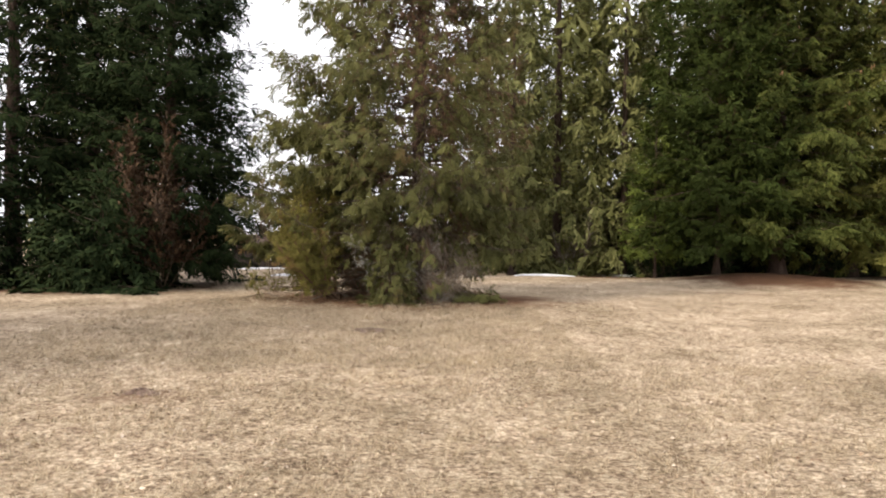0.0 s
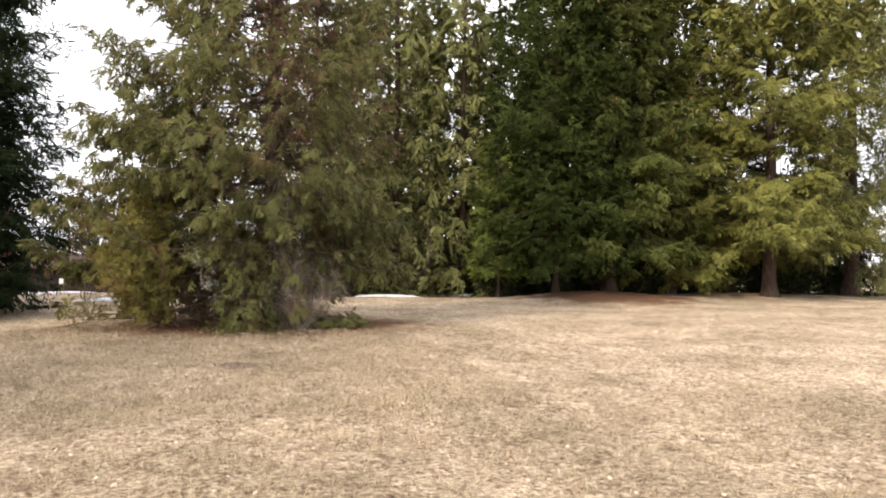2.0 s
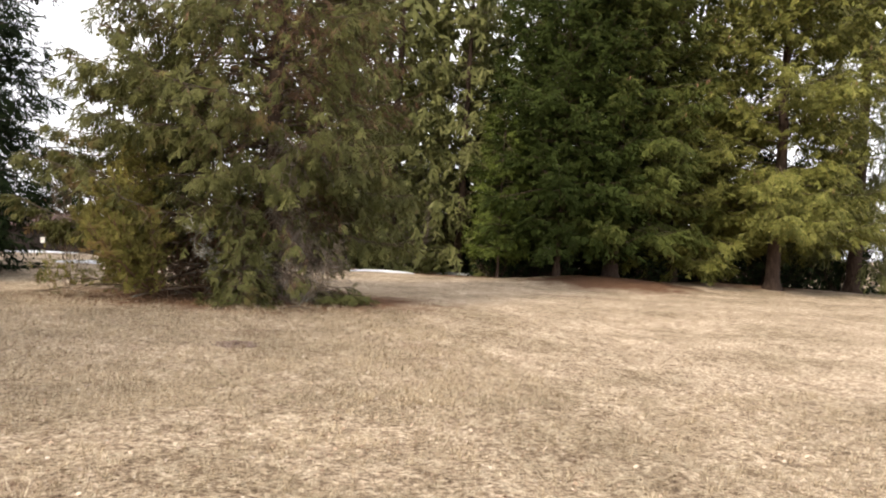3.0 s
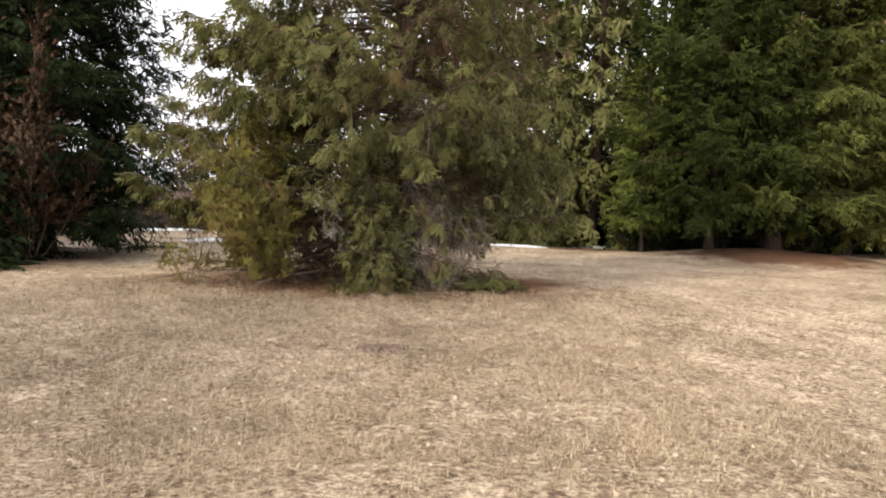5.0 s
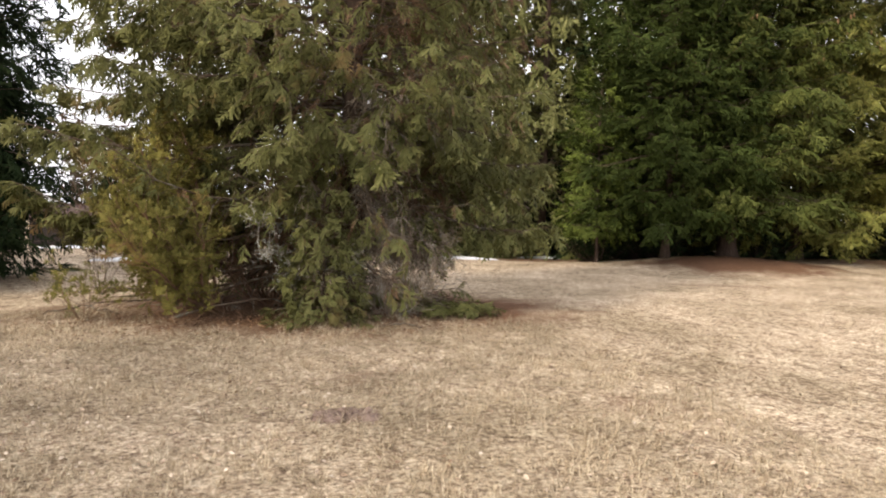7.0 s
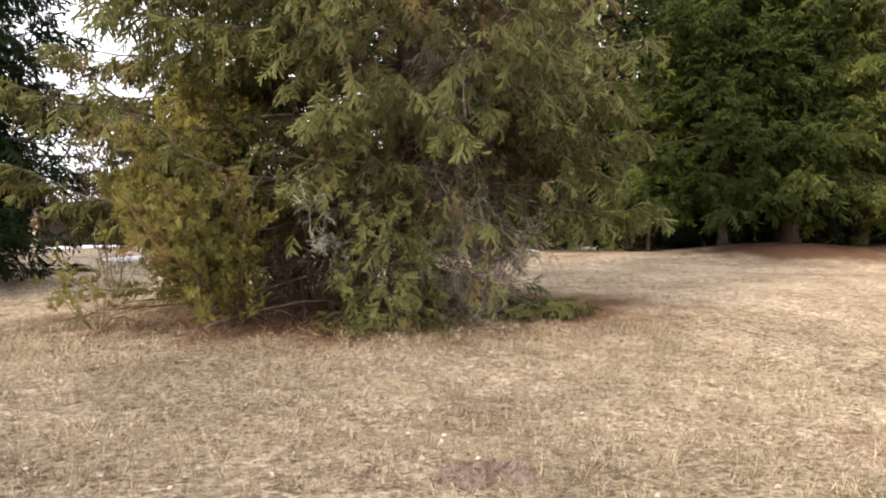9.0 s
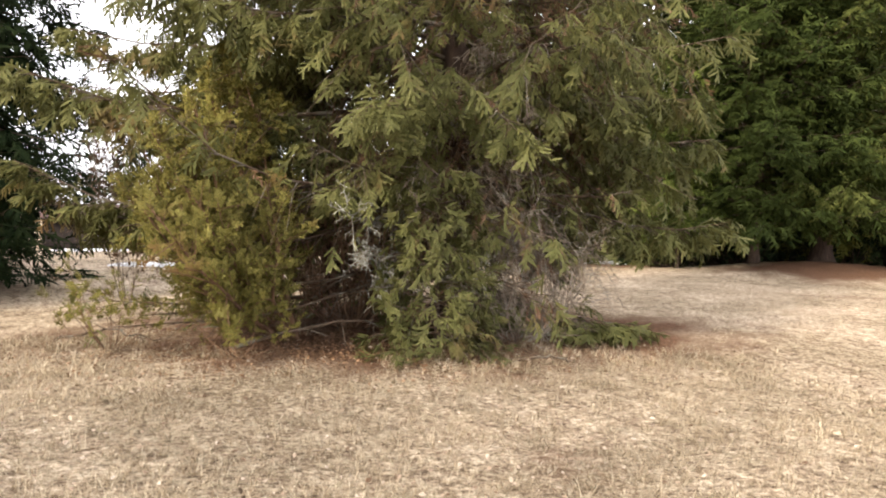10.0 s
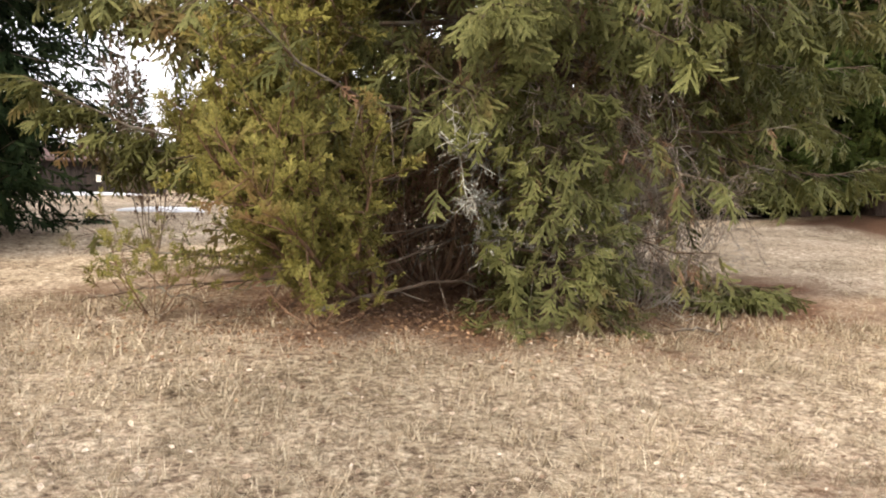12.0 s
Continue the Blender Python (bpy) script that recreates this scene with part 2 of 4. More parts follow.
def comb(sides, w, spread, droop, seed):
    """A flat spray, 1 long along x: a leading shoot and close rows of shorter ones that lean forward on both sides."""
    rng = np.random.default_rng(seed)
    up = np.array([0, 0, 1.0])
    out = [brush(np.zeros(3), np.array([1.0, 0, 0]), unit(up + rng.normal(0, 0.3, 3)), 1.0, w, rng)]
    for k in range(sides):
        x = 0.04 + 0.72 * k / max(sides - 1, 1) + rng.uniform(-0.03, 0.03)
        a = rng.uniform(0.5, 0.95) * (1 if k % 2 else -1)
        d = unit(np.array([np.cos(a), np.sin(a), -droop * rng.uniform(0.1, 1.3) + rng.normal(0, 0.14)]))
        out.append(brush(np.array([x, 0, -0.16 * x * x]), d, unit(up + rng.normal(0, 0.45, 3)), spread * (1.1 - 0.6 * x) * rng.uniform(0.7, 1.2), w * rng.uniform(0.8, 1.1), rng))
    return merge(out)


FROND_NEAR = [comb(9, 0.04, 0.5, 0.45, k) for k in range(6)]
FROND_MID = [frond(9, 0.038, 0.5, 0.35, k) for k in range(5)]
FROND_FAR = [frond(5, 0.07, 0.6, 0.4, k) for k in range(4)]
FROND_PENDENT = [frond(5, 0.035, 0.5, 0.9, k) for k in range(4)]
FROND_JUNIPER = [frond(12, 0.05, 0.45, -0.3, k, 0.5) for k in range(6)]
LEAF = (np.array([(0, 0, 0), (0.45, 0.28, 0.06), (1, 0, -0.04), (0.45, -0.28, 0.06)], float), np.array([(0, 2, 1), (0, 3, 2)]))


def strew(shape, P, D, size, rng, wide=1.0, flat=0.6):
    """Copies of a shape (1 long along x) at the places P along the directions D, joined; flat: how far their faces keep to the sky."""
    v, f = shape
    n, k = len(P), len(v)
    ref = np.array([0, 0, flat]) + (1 - flat) * unit(rng.normal(size=(n, 3)))
    A = unit(np.cross(ref, D))
    B = np.cross(D, A)
    s = size[:, None, None]
    w = s * wide
    V = P[:, None] + s * v[None, :, 0:1] * D[:, None] + w * v[None, :, 1:2] * A[:, None] + w * v[None, :, 2:3] * B[:, None]
    F = f[None] + (np.arange(n) * k)[:, None, None]
    return V.reshape(-1, 3), F.reshape(-1, 3)


def strew_mixed(shapes, P, D, size, rng, wide=1.0, flat=0.6):
    pick = rng.integers(0, len(shapes), len(P))
    return merge([strew(s, P[pick == k], D[pick == k], size[pick == k], rng, wide, flat) for k, s in enumerate(shapes)])


def ground_z(x, y):
    """The height of the meadow: nearly level, with low swells and a bank under the spruces on the far side."""
    x, y = np.asarray(x, float), np.asarray(y, float)
    z = 0.05 * np.sin(0.31 * x + 0.7) * np.cos(0.27 * y) + 0.025 * np.sin(0.9 * x - 0.5 * y) - 0.05
    z = z + 0.40 * np.exp(-((x - 11.9) / 3.0) ** 2 - ((y - 25.8) / 2.0) ** 2)
    z = z + 0.22 * np.exp(-((x - 19.0) / 4.0) ** 2 - ((y - 27.5) / 2.5) ** 2)
    z = z - 1.3 * np.clip((y - 27.0) / 34.0, 0, 1) ** 1.2
    z = z + 0.12 * np.exp(-((x + 0.5) / 3.5) ** 2 - ((y - 17.5) / 2.2) ** 2)
    return z


# ---- ground ----
def axis(lo, hi, step, far):
    inner = np.arange(lo, hi + 1e-6, step)
    out, d = [], step
    while sum(out) < far:
        d *= 1.35
        out.append(d)
    grow = np.cumsum(out)
    return np.concatenate([(lo - grow)[::-1], inner, hi + grow])


def smooth_noise(x, y, scale, seed):
    """Value noise over the plan, 0 to 1."""
    rng = np.random.default_rng(seed)
    g = rng.random((64, 64))
    x, y = np.asarray(x) * scale, np.asarray(y) * scale
    i, j = np.floor(x).astype(int), np.floor(y).astype(int)
    u, v = x - i, y - j
    u, v = u * u * (3 - 2 * u), v * v * (3 - 2 * v)
    a, b, c, d = g[i % 64, j % 64], g[(i + 1) % 64, j % 64], g[i % 64, (j + 1) % 64], g[(i + 1) % 64, (j + 1) % 64]
    return (a * (1 - u) + b * u) * (1 - v) + (c * (1 - u) + d * u) * v


# fallen needles: centre, half axes, strength
LITTER = [(-0.9, 17.0, 4.3, 2.3, 1.0), (-1.4, 15.7, 2.5, 1.0, 0.7), (12.1, 25.1, 3.6, 2.3, 1.0), (19.5, 27.5, 4.5, 2.2, 0.8), (-10.5, 20.5, 4.4, 3.6, 0.9), (7.0, 29.5, 4.0, 1.6, 0.8),
          (15.5, 29.5, 8.0, 2.6, 0.9), (-2.75, 6.6, 0.7, 0.4, 0.55), (1.2, 11.6, 0.5, 0.22, 0.6), (-0.9, 12.9, 0.45, 0.2, 0.6), (8.3, 20.6, 1.6, 0.35, 0.45)]


def litter_at(x, y):
    k = np.zeros(np.shape(x))
    ragged = smooth_noise(x, y, 1.7, 5) * 0.55 + smooth_noise(x, y, 5.3, 6) * 0.35
    for cx, cy, ax, ay, s in LITTER:
        d = np.sqrt(((x - cx) / ax) ** 2 + ((y - cy) / ay) ** 2)
        k = np.maximum(k, s * np.clip((1.35 - d - 0.75 * ragged) / 0.35, 0, 1))
    return k


def build_ground():
    xs, ys = axis(-14, 24, 0.25, 2500), axis(-2, 31, 0.25, 2500)
    X, Y = np.meshgrid(xs, ys)
    near = (np.abs(X - 5) < 40) & (np.abs(Y - 15) < 40)
    Z = ground_z(X, Y) + np.where(near, 0.03 * (smooth_noise(X, Y, 2.1, 1) - 0.5) + 0.02 * (smooth_noise(X, Y, 4.0, 2) - 0.5), 0.0)
    V = np.stack([X, Y, Z], -1).reshape(-1, 3)
    w = len(xs)
    i, j = np.meshgrid(np.arange(len(ys) - 1), np.arange(w - 1), indexing="ij")
    a = (i * w + j).ravel()
    F = np.concatenate([np.stack([a, a + 1, a + w + 1], -1), np.stack([a, a + w + 1, a + w], -1)])
    me = mesh_of("ground", V, F)
    at = me.attributes.new("litter", "FLOAT", "POINT")
    at.data.foreach_set("value", litter_at(V[:, 0], V[:, 1]).astype(np.float32))
    me.polygons.foreach_set("use_smooth", np.ones(len(F), bool))
    g = part("ground", me, M_GROUND)
    return tagged(g, "dry straw-coloured meadow with brown needle litter under trees", "meadow", kind="structure")


build_ground()


# ---- spruces ----
def trunk_mesh(H, r, rng, lean=0.0):
    k = 16
    z = np.concatenate([[-0.15, 0.05, 0.25, 0.6], np.linspace(1.2, H, k - 4)])
    x = lean * z / H + 0.03 * np.sin(z * 0.9 + rng.uniform(0, 6))
    P = np.stack([x, 0.03 * np.cos(z * 0.7), z], -1)[None]
    R = (r * (1 - z / (H * 1.02)) ** 0.9)
    R[:3] = r * np.array([1.75, 1.45, 1.15])
    v, f = tubes(P, R[None], 12)
    v[:, :2] *= 1 + 0.06 * rng.normal(size=(len(v), 1))
    return mesh_of("trunk", v, f)


def spruce(x, y, H, R, low, seed, needles, label, shapes, size, gap=0.42, ring=6, sec=0.2, step=0.17, droop=0.25, hang=0.35,
           bare=0.3, sag=0.55, lift=0.4, trunk_r=0.16, reach=None, full=0.85, group="", sec_len=0.42, cones=0, wide=1.0, dead=None, top=0.97, clip_low=0.08,
           name="spruce_tree", flat=0.55, lean=0.0, limbs_apart=False, raise_=0.0, thin=0.55, extra=(), clear=None, plain=None):
    """A spruce: trunk, sagging limbs in rings that turn up at the tips, side twigs, and sprays of needles."""
    rng = np.random.default_rng(seed)
    base = float(ground_z(x, y))
    tree = new(name)
    tree.location = (x, y, base)
    tagged(tree, label, "tree", group)
    part("trunk", trunk_mesh(H, trunk_r, rng, lean), M_BARK, tree)
    zb, az = [], []
    z = low
    while z < H * top:
        a0 = rng.uniform(0, 6.28)
        n = max(4, round(ring * (1.0 if z < 0.75 * H else 0.8)))
        for k in range(n):
            zb.append(z + rng.uniform(-0.5, 0.5) * gap)
            az.append(a0 + k * 6.283 / n + rng.uniform(-0.35, 0.35))
        z += gap * rng.uniform(0.75, 1.25) * (1 + 7.0 * max(0.0, z / H - thin))
    zb, az = np.array(zb + [e[2] for e in extra]), np.array(az + [e[0] for e in extra])
    N, E = len(zb), len(extra)
    h = zb / H
    L = R * np.clip(1 - h, 0.02, 1) ** full * rng.uniform(0.68, 1.14, N)
    if reach:
        L = L * reach(az, zb)
    L = np.maximum(L, 0.3)
    for q, e in enumerate(extra):
        L[N - E + q] = e[1]
    k = 7
    s = np.linspace(0, 1, k)[None]
    slope = (raise_ - 0.02 + 0.75 * h + rng.normal(0, 0.12, N))[:, None]
    sg = (sag * (1 - 0.45 * h) * rng.uniform(0.7, 1.3, N))[:, None]
    up = (lift * rng.uniform(0.6, 1.4, N))[:, None]
    for q, e in enumerate(extra):
        slope[N - E + q], sg[N - E + q], up[N - E + q] = e[3:6]
    swing = rng.normal(0, 0.22, N)
    swing[N - E:] = 0.0
    bend = az[:, None] + swing[:, None] * s
    rr = L[:, None] * s
    P = np.stack([rr * np.cos(bend) + lean * h[:, None], rr * np.sin(bend), zb[:, None] + L[:, None] * (slope * s - sg * s ** 2 + up * s ** 3)], -1)
    P[..., 2] = np.maximum(P[..., 2], clip_low + max(0.12, 0.8 * clip_low) * rng.random((N, 1)))
    Rb = (0.008 + 0.0055 * L)[:, None] * (1 - 0.85 * s)
    wood = []
    if limbs_apart:
        for q in range(N):
            if L[q] > 1.0:
                part("limb", mesh_of("limb", *tubes(P[q:q + 1], Rb[q:q + 1], 5)), M_TWIG, tree)
            else:
                wood.append(tubes(P[q:q + 1], Rb[q:q + 1], 3))
    else:
        wood.append(tubes(P, Rb, 3))
    # side twigs
    m = np.maximum((L / sec).astype(int), 3)
    m[N - E:] = (3.4 * m[N - E:]).astype(int)
    bi = np.repeat(np.arange(N), m)
    ss = np.clip(0.12 + 0.86 * (np.concatenate([np.arange(q) for q in m]) + rng.random(len(bi))) / np.repeat(m, m), 0, 0.99)
    p0, t0 = along(P, bi, ss)
    side = unit(np.cross(t0, np.array([0, 0, 1.0])))
    sgn = np.where(rng.random(len(bi)) < 0.5, -1.0, 1.0)[:, None]
    d2 = unit(t0 * rng.uniform(0.5, 1.0, (len(bi), 1)) + sgn * side * rng.uniform(0.3, 1.0, (len(bi), 1)) + np.array([0, 0, 1.0]) * rng.normal(-0.05, 0.22, (len(bi), 1)))
    l2 = np.minimum((sec_len * L[bi] * (1 - ss) + 0.16) * rng.uniform(0.6, 1.2, len(bi)), 1.0)
    apart = bi >= N - E
    l2[apart] = np.minimum(l2[apart], 0.16 + 0.14 * L[bi[apart]] * (1 - ss[apart]))
    u = np.linspace(0, 1, 3)[None, :, None]
    Q = p0[:, None] + d2[:, None] * l2[:, None, None] * u - np.array([0, 0, 1.0]) * (droop * rng.uniform(0.4, 1.6, len(bi)) * l2)[:, None, None] * u ** 2
    Q[..., 2] = np.maximum(Q[..., 2], clip_low * 0.6)
    alive = ss > bare * rng.uniform(0.6, 1.3, len(bi))
    seen = ~alive | (rng.random(len(bi)) < (1.0 if limbs_apart else 0.3))
    wood.append(tubes(Q[seen], (0.0035 + 0.004 * l2[seen])[:, None] * np.array([1, 0.7, 0.3]), 3))
    tagged(part("branchwork", mesh_of("branchwork", *merge(wood)), M_TWIG, tree), kind="stuff")
    # sprays of needles
    qi = np.nonzero(alive)[0]
    c = np.maximum((l2[qi] / step).astype(int), 1)
    qr = np.repeat(qi, c)
    uu = 0.1 + 0.8 * rng.random(len(qr))
    p, t = along(Q, qr, uu)
    down = np.array([0, 0, -1.0])
    sd = unit(np.cross(t, down)) * np.where(rng.random(len(qr)) < 0.5, -1.0, 1.0)[:, None]
    D = unit(t * 0.7 + sd * rng.uniform(0.1, 0.9, (len(qr), 1)) + down * (hang * rng.uniform(0.2, 1.8, len(qr)))[:, None] + rng.normal(0, 0.15, (len(qr), 3)))
    pe, te = along(Q, qi, np.full(len(qi), 0.9))
    te = unit(te + down * (0.4 * hang * rng.uniform(0, 1.5, len(qi)))[:, None])
    mi = np.repeat(np.arange(N), np.maximum((L * 0.6 / step).astype(int), 2))
    um = 1 - 0.6 * rng.random(len(mi)) ** 1.5
    pm, tm = along(P, mi, um)
    Dm = unit(tm + 0.5 * rng.normal(size=(len(mi), 3)) + down * 0.5 * hang)
    A = np.concatenate([p, pe, pm])
    B = np.concatenate([D, te, Dm])
    sz = size * rng.uniform(0.6, 1.3, len(A))
    own = np.concatenate([bi[qr], bi[qi], mi]) >= N - E
    A[:, 2] = np.maximum(A[:, 2], 0.05)
    B[:, 2] = np.maximum(B[:, 2], (0.02 - A[:, 2]) / sz)
    if clear:
        keep = ~clear(A, rng) | own
        A, B, sz, own = A[keep], B[keep], sz[keep], own[keep]
    far = A[:, 2] > 10.5
    if plain:
        far |= plain(A)
    keep = ~far | (rng.random(len(A)) < np.where(A[:, 2] > 7.5, 0.45, 0.42))
    A, B, sz, far, own = A[keep], B[keep], sz[keep], far[keep], own[keep]
    rough_v, rough_f = strew_mixed(FROND_FAR, A[far], B[far], sz[far] * 1.55, rng, wide, flat)
    A, B, sz, own = A[~far], B[~far], sz[~far], own[~far]
    if dead:
        gone = dead(A, rng) & ~own
        v, f = strew_mixed(FROND_MID, A[gone], B[gone], sz[gone] * 0.8, rng, 0.6 * wide, 0.2)
        part("withered_spray", mesh_of("withered_spray", v, f), M_BROWN_NEEDLES, tree, "withered brown twigs inside the crown")
        A, B, sz = A[~gone], B[~gone], sz[~gone]
    v, f = merge([strew_mixed(shapes, A, B, sz, rng, wide, flat), (rough_v, rough_f)])
    part("crown", mesh_of("crown", v, f, crown_normals(v, f, rng, own=0.3 if limbs_apart else 0.5)), needles, tree)
    if cones:
        hi = np.nonzero((zb > 0.2 * H) & (zb < 0.6 * H) & (L > 0.6))[0]
        ci = rng.choice(hi, cones)
        pc, _ = along(P, ci, rng.uniform(0.75, 1.0, cones))
        v, f = cone_shape()
        V = pc[:, None] + np.array([0, 0, -0.05]) + v[None] * rng.uniform(0.9, 1.3, (cones, 1, 1))
        F = f[None] + (np.arange(cones) * len(v))[:, None, None]
        tagged(part("cone_cluster", mesh_of("cone_cluster", V.reshape(-1, 3), F.reshape(-1, 3)), M_CONE, tree, "hanging pale brown cones"), kind="stuff")
    return tree


def cone_shape():
    z = np.array([0, -0.02, -0.06, -0.10, -0.135])
    r = np.array([0.006, 0.017, 0.021, 0.016, 0.004])
    return tubes(np.stack([z * 0, z * 0, z], -1)[None], r[None], 6)


M_CONE = barky("cone_scales", (0.16, 0.09, 0.05), (0.36, 0.23, 0.13), 60)


def main_reach(az, zb):
    """The broad tree stands open to one side: long low limbs there, shorter ones elsewhere."""
    left = np.clip(-np.cos(az), 0, 1)
    right = np.clip(np.cos(az), 0, 1)
    front = np.clip(-np.sin(az), 0, 1)
    return 0.97 + 0.32 * left - 0.45 * right * np.clip(1.3 - zb / 2.3, 0, 1) - 0.42 * front * np.clip(1 - zb / 2.6, 0, 1)


def main_dead(A, rng):
    """Inside the crown, in one dead stretch of it, and here and there the twigs are withered."""
    inner = (np.hypot(A[:, 0], A[:, 1]) < 1.5) & (A[:, 2] < 8) & (rng.random(len(A)) < 0.7)
    patch = (np.linalg.norm((A - np.array([2.35, 0.2, 4.8])) / np.array([0.95, 1.5, 1.4]), axis=1) < 1) & (rng.random(len(A)) < 0.92)
    core = (np.abs(A[:, 0] - 0.1) < 0.7) & (A[:, 2] > 3.6) & (A[:, 2] < 8) & (rng.random(len(A)) < 0.55)
    low = (A[:, 2] < 2.2) & (A[:, 0] > -0.8) & (A[:, 0] < 1.3) & (rng.random(len(A)) < 0.12)
    return inner | patch | core | low | (rng.random(len(A)) < 0.14)


def main_clear(A, rng):
    """A hollow between the tree and the juniper, where only bare stems stand."""
    hollow = (A[:, 0] > -2.1) & (A[:, 0] < -0.55) & (A[:, 2] < 1.5) & (A[:, 1] < -0.1) & (rng.random(len(A)) < 0.7)
    beside = (A[:, 0] > -3.4) & (A[:, 0] < -1.3) & (A[:, 2] < 2.3) & (A[:, 1] < -0.6) & (rng.random(len(A)) < 0.75)
    window = (A[:, 0] > -0.15) & (A[:, 0] < 1.35) & (A[:, 2] > 0.45) & (A[:, 2] < 1.75) & (A[:, 1] < -0.7) & (rng.random(len(A)) < 0.66)
    under = (A[:, 2] < 0.9) & (A[:, 0] < 0.2) & (rng.random(len(A)) < 0.8)
    return hollow | beside | window | under


def main_plain(A):
    """The far side and the top of the crown."""
    return (A[:, 1] > 1.0) | (A[:, 2] > 7.6)


# limbs that stand out of the crown: direction, length, height, rise, sag, upturn
OUTSTANDING = [(-0.45, 3.05, 1.75, -0.2, 0.45, 0.48), (-0.36, 2.9, 2.55, -0.12, 0.4, 0.38), (-0.62, 2.7, 2.9, -0.05, 0.45, 0.34), (3.23, 4.5, 1.6, -0.15, 0.3, 0.46), (3.555, 4.45, 2.5, -0.1, 0.3, 0.36),
               (3.3, 4.0, 3.3, -0.05, 0.4, 0.35), (3.75, 3.8, 3.4, -0.05, 0.4, 0.35), (3.2, 3.9, 4.2, 0.0, 0.4, 0.3), (3.62, 3.7, 4.3, 0.0, 0.4, 0.3), (2.95, 4.2, 3.0, -0.05, 0.35, 0.3),
               (-0.62, 2.2, 0.5, -0.15, 0.3, 0.28), (-0.85, 1.9, 0.5, -0.15, 0.3, 0.22), (-0.74, 2.05, 0.42, -0.12, 0.22, 0.2), (4.2, 2.6, 2.6, 0.1, 0.6, 0.3), (4.0, 2.3, 2.1, 0.05, 0.6, 0.25), (4.75, 2.2, 2.6, 0.1, 0.7, 0.3), (5.0, 2.0, 2.9, 0.1, 0.75, 0.3),
               (5.3, 2.3, 2.9, 0.1, 0.7, 0.3)]
main = spruce(-0.6, 17.3, 14.0, 3.5, 0.6, 11, M_SPRUCE, "broad old olive-green spruce with sagging limbs and withered inner twigs", FROND_NEAR, 0.26, gap=0.235, ring=7, sec=0.13,
              step=0.135, droop=0.45, hang=1.1, bare=0.24, sag=0.6, lift=0.45, trunk_r=0.2, reach=main_reach, full=0.60, dead=main_dead, limbs_apart=True, thin=0.8, extra=OUTSTANDING, clear=main_clear, plain=main_plain)

# the dark group; its shade is put into the near-black needle colour
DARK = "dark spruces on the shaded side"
spruce(-8.3, 21.6, 17.0, 2.7, 0.9, 21, M_SPRUCE_SHADE, "dense green spruce coloured shade-dark with limbs down to the ground", FROND_MID, 0.44, gap=0.29, ring=10, sec=0.19, step=0.19, full=0.3, group=DARK, trunk_r=0.2, bare=0.16)
spruce(-13.6, 22.4, 18.0, 3.4, 2.6, 22, M_SPRUCE_SHADE, "tall shade-dark spruce with a bare lower trunk", FROND_FAR, 0.51, gap=0.5, ring=8, sec=0.22, step=0.26, full=0.4, group=DARK, trunk_r=0.24, bare=0.42)
spruce(-11.6, 23.6, 18.5, 3.0, 3.0, 23, M_SPRUCE_SHADE, "tall shade-dark spruce with a bare lower trunk", FROND_FAR, 0.51, gap=0.5, ring=8, sec=0.22, step=0.26, full=0.4, group=DARK, trunk_r=0.22, bare=0.42)
spruce(-9.2, 19.2, 2.3, 2.1, 0.2, 24, M_SPRUCE_SHADE, "low shade-dark spruce thicket at the meadow edge", FROND_FAR, 0.46, gap=0.2, ring=9, sec=0.18, step=0.2, full=0.4, trunk_r=0.06, group=DARK, bare=0.15)
spruce(-13.9, 19.2, 6.0, 2.4, 0.2, 25, M_SPRUCE_SHADE, "young shade-dark spruce at the meadow edge", FROND_FAR, 0.46, gap=0.26, ring=9, sec=0.2, step=0.2, full=0.6, trunk_r=0.09, group=DARK, bare=0.2)

spruce(-15.6, 21.2, 4.0, 2.2, 0.2, 27, M_SPRUCE_SHADE, "young shade-dark spruce at the meadow edge", FROND_FAR, 0.46, gap=0.28, ring=8, sec=0.22, step=0.22, full=0.5, trunk_r=0.08, group=DARK, bare=0.2)

# the spruces of the far side
FAR_SIDE = "spruces along the far side"
spruce(10.3, 26.6, 16.0, 3.3, 1.3, 31, M_SPRUCE_DENSE, "dense deep green spruce, darkened for shade, on a needle-strewn bank", FROND_MID, 0.50, gap=0.42, ring=9, sec=0.19, step=0.2, full=0.35, trunk_r=0.12, group=FAR_SIDE, bare=0.18, lift=0.5, clip_low=1.0)
spruce(12.7, 26.9, 20.0, 4.0, 2.1, 32, M_SPRUCE_MID, "large deep green spruce, darkened for shade, on the needle-strewn bank", FROND_MID, 0.50, gap=0.62, ring=9, sec=0.15, step=0.19, full=0.4, trunk_r=0.27, group=FAR_SIDE, bare=0.25, sag=0.68, lift=0.55, cones=90, droop=0.35, hang=0.5, flat=0.7, clip_low=1.0)
spruce(15.9, 27.6, 19.0, 3.4, 1.4, 35, M_SPRUCE_LIT, "tall spruce in sunlit yellow-green, hung with pale cones", FROND_MID, 0.50, gap=0.7, ring=8, sec=0.16, step=0.2, full=0.4, trunk_r=0.2, group=FAR_SIDE, bare=0.2, sag=0.7, lift=0.6, cones=90, droop=0.35, hang=0.45, flat=0.7, clip_low=0.6)
spruce(19.4, 25.9, 19.0, 4.7, 2.5, 33, M_SPRUCE_LIT, "large spruce in sunlit yellow-green, hung with pale cones", FROND_MID, 0.50, gap=0.78, ring=9, sec=0.14, step=0.19, full=0.4, trunk_r=0.27, group=FAR_SIDE, bare=0.2, sag=0.72, lift=0.65, cones=150, droop=0.35, hang=0.5, flat=0.7, clip_low=0.8)
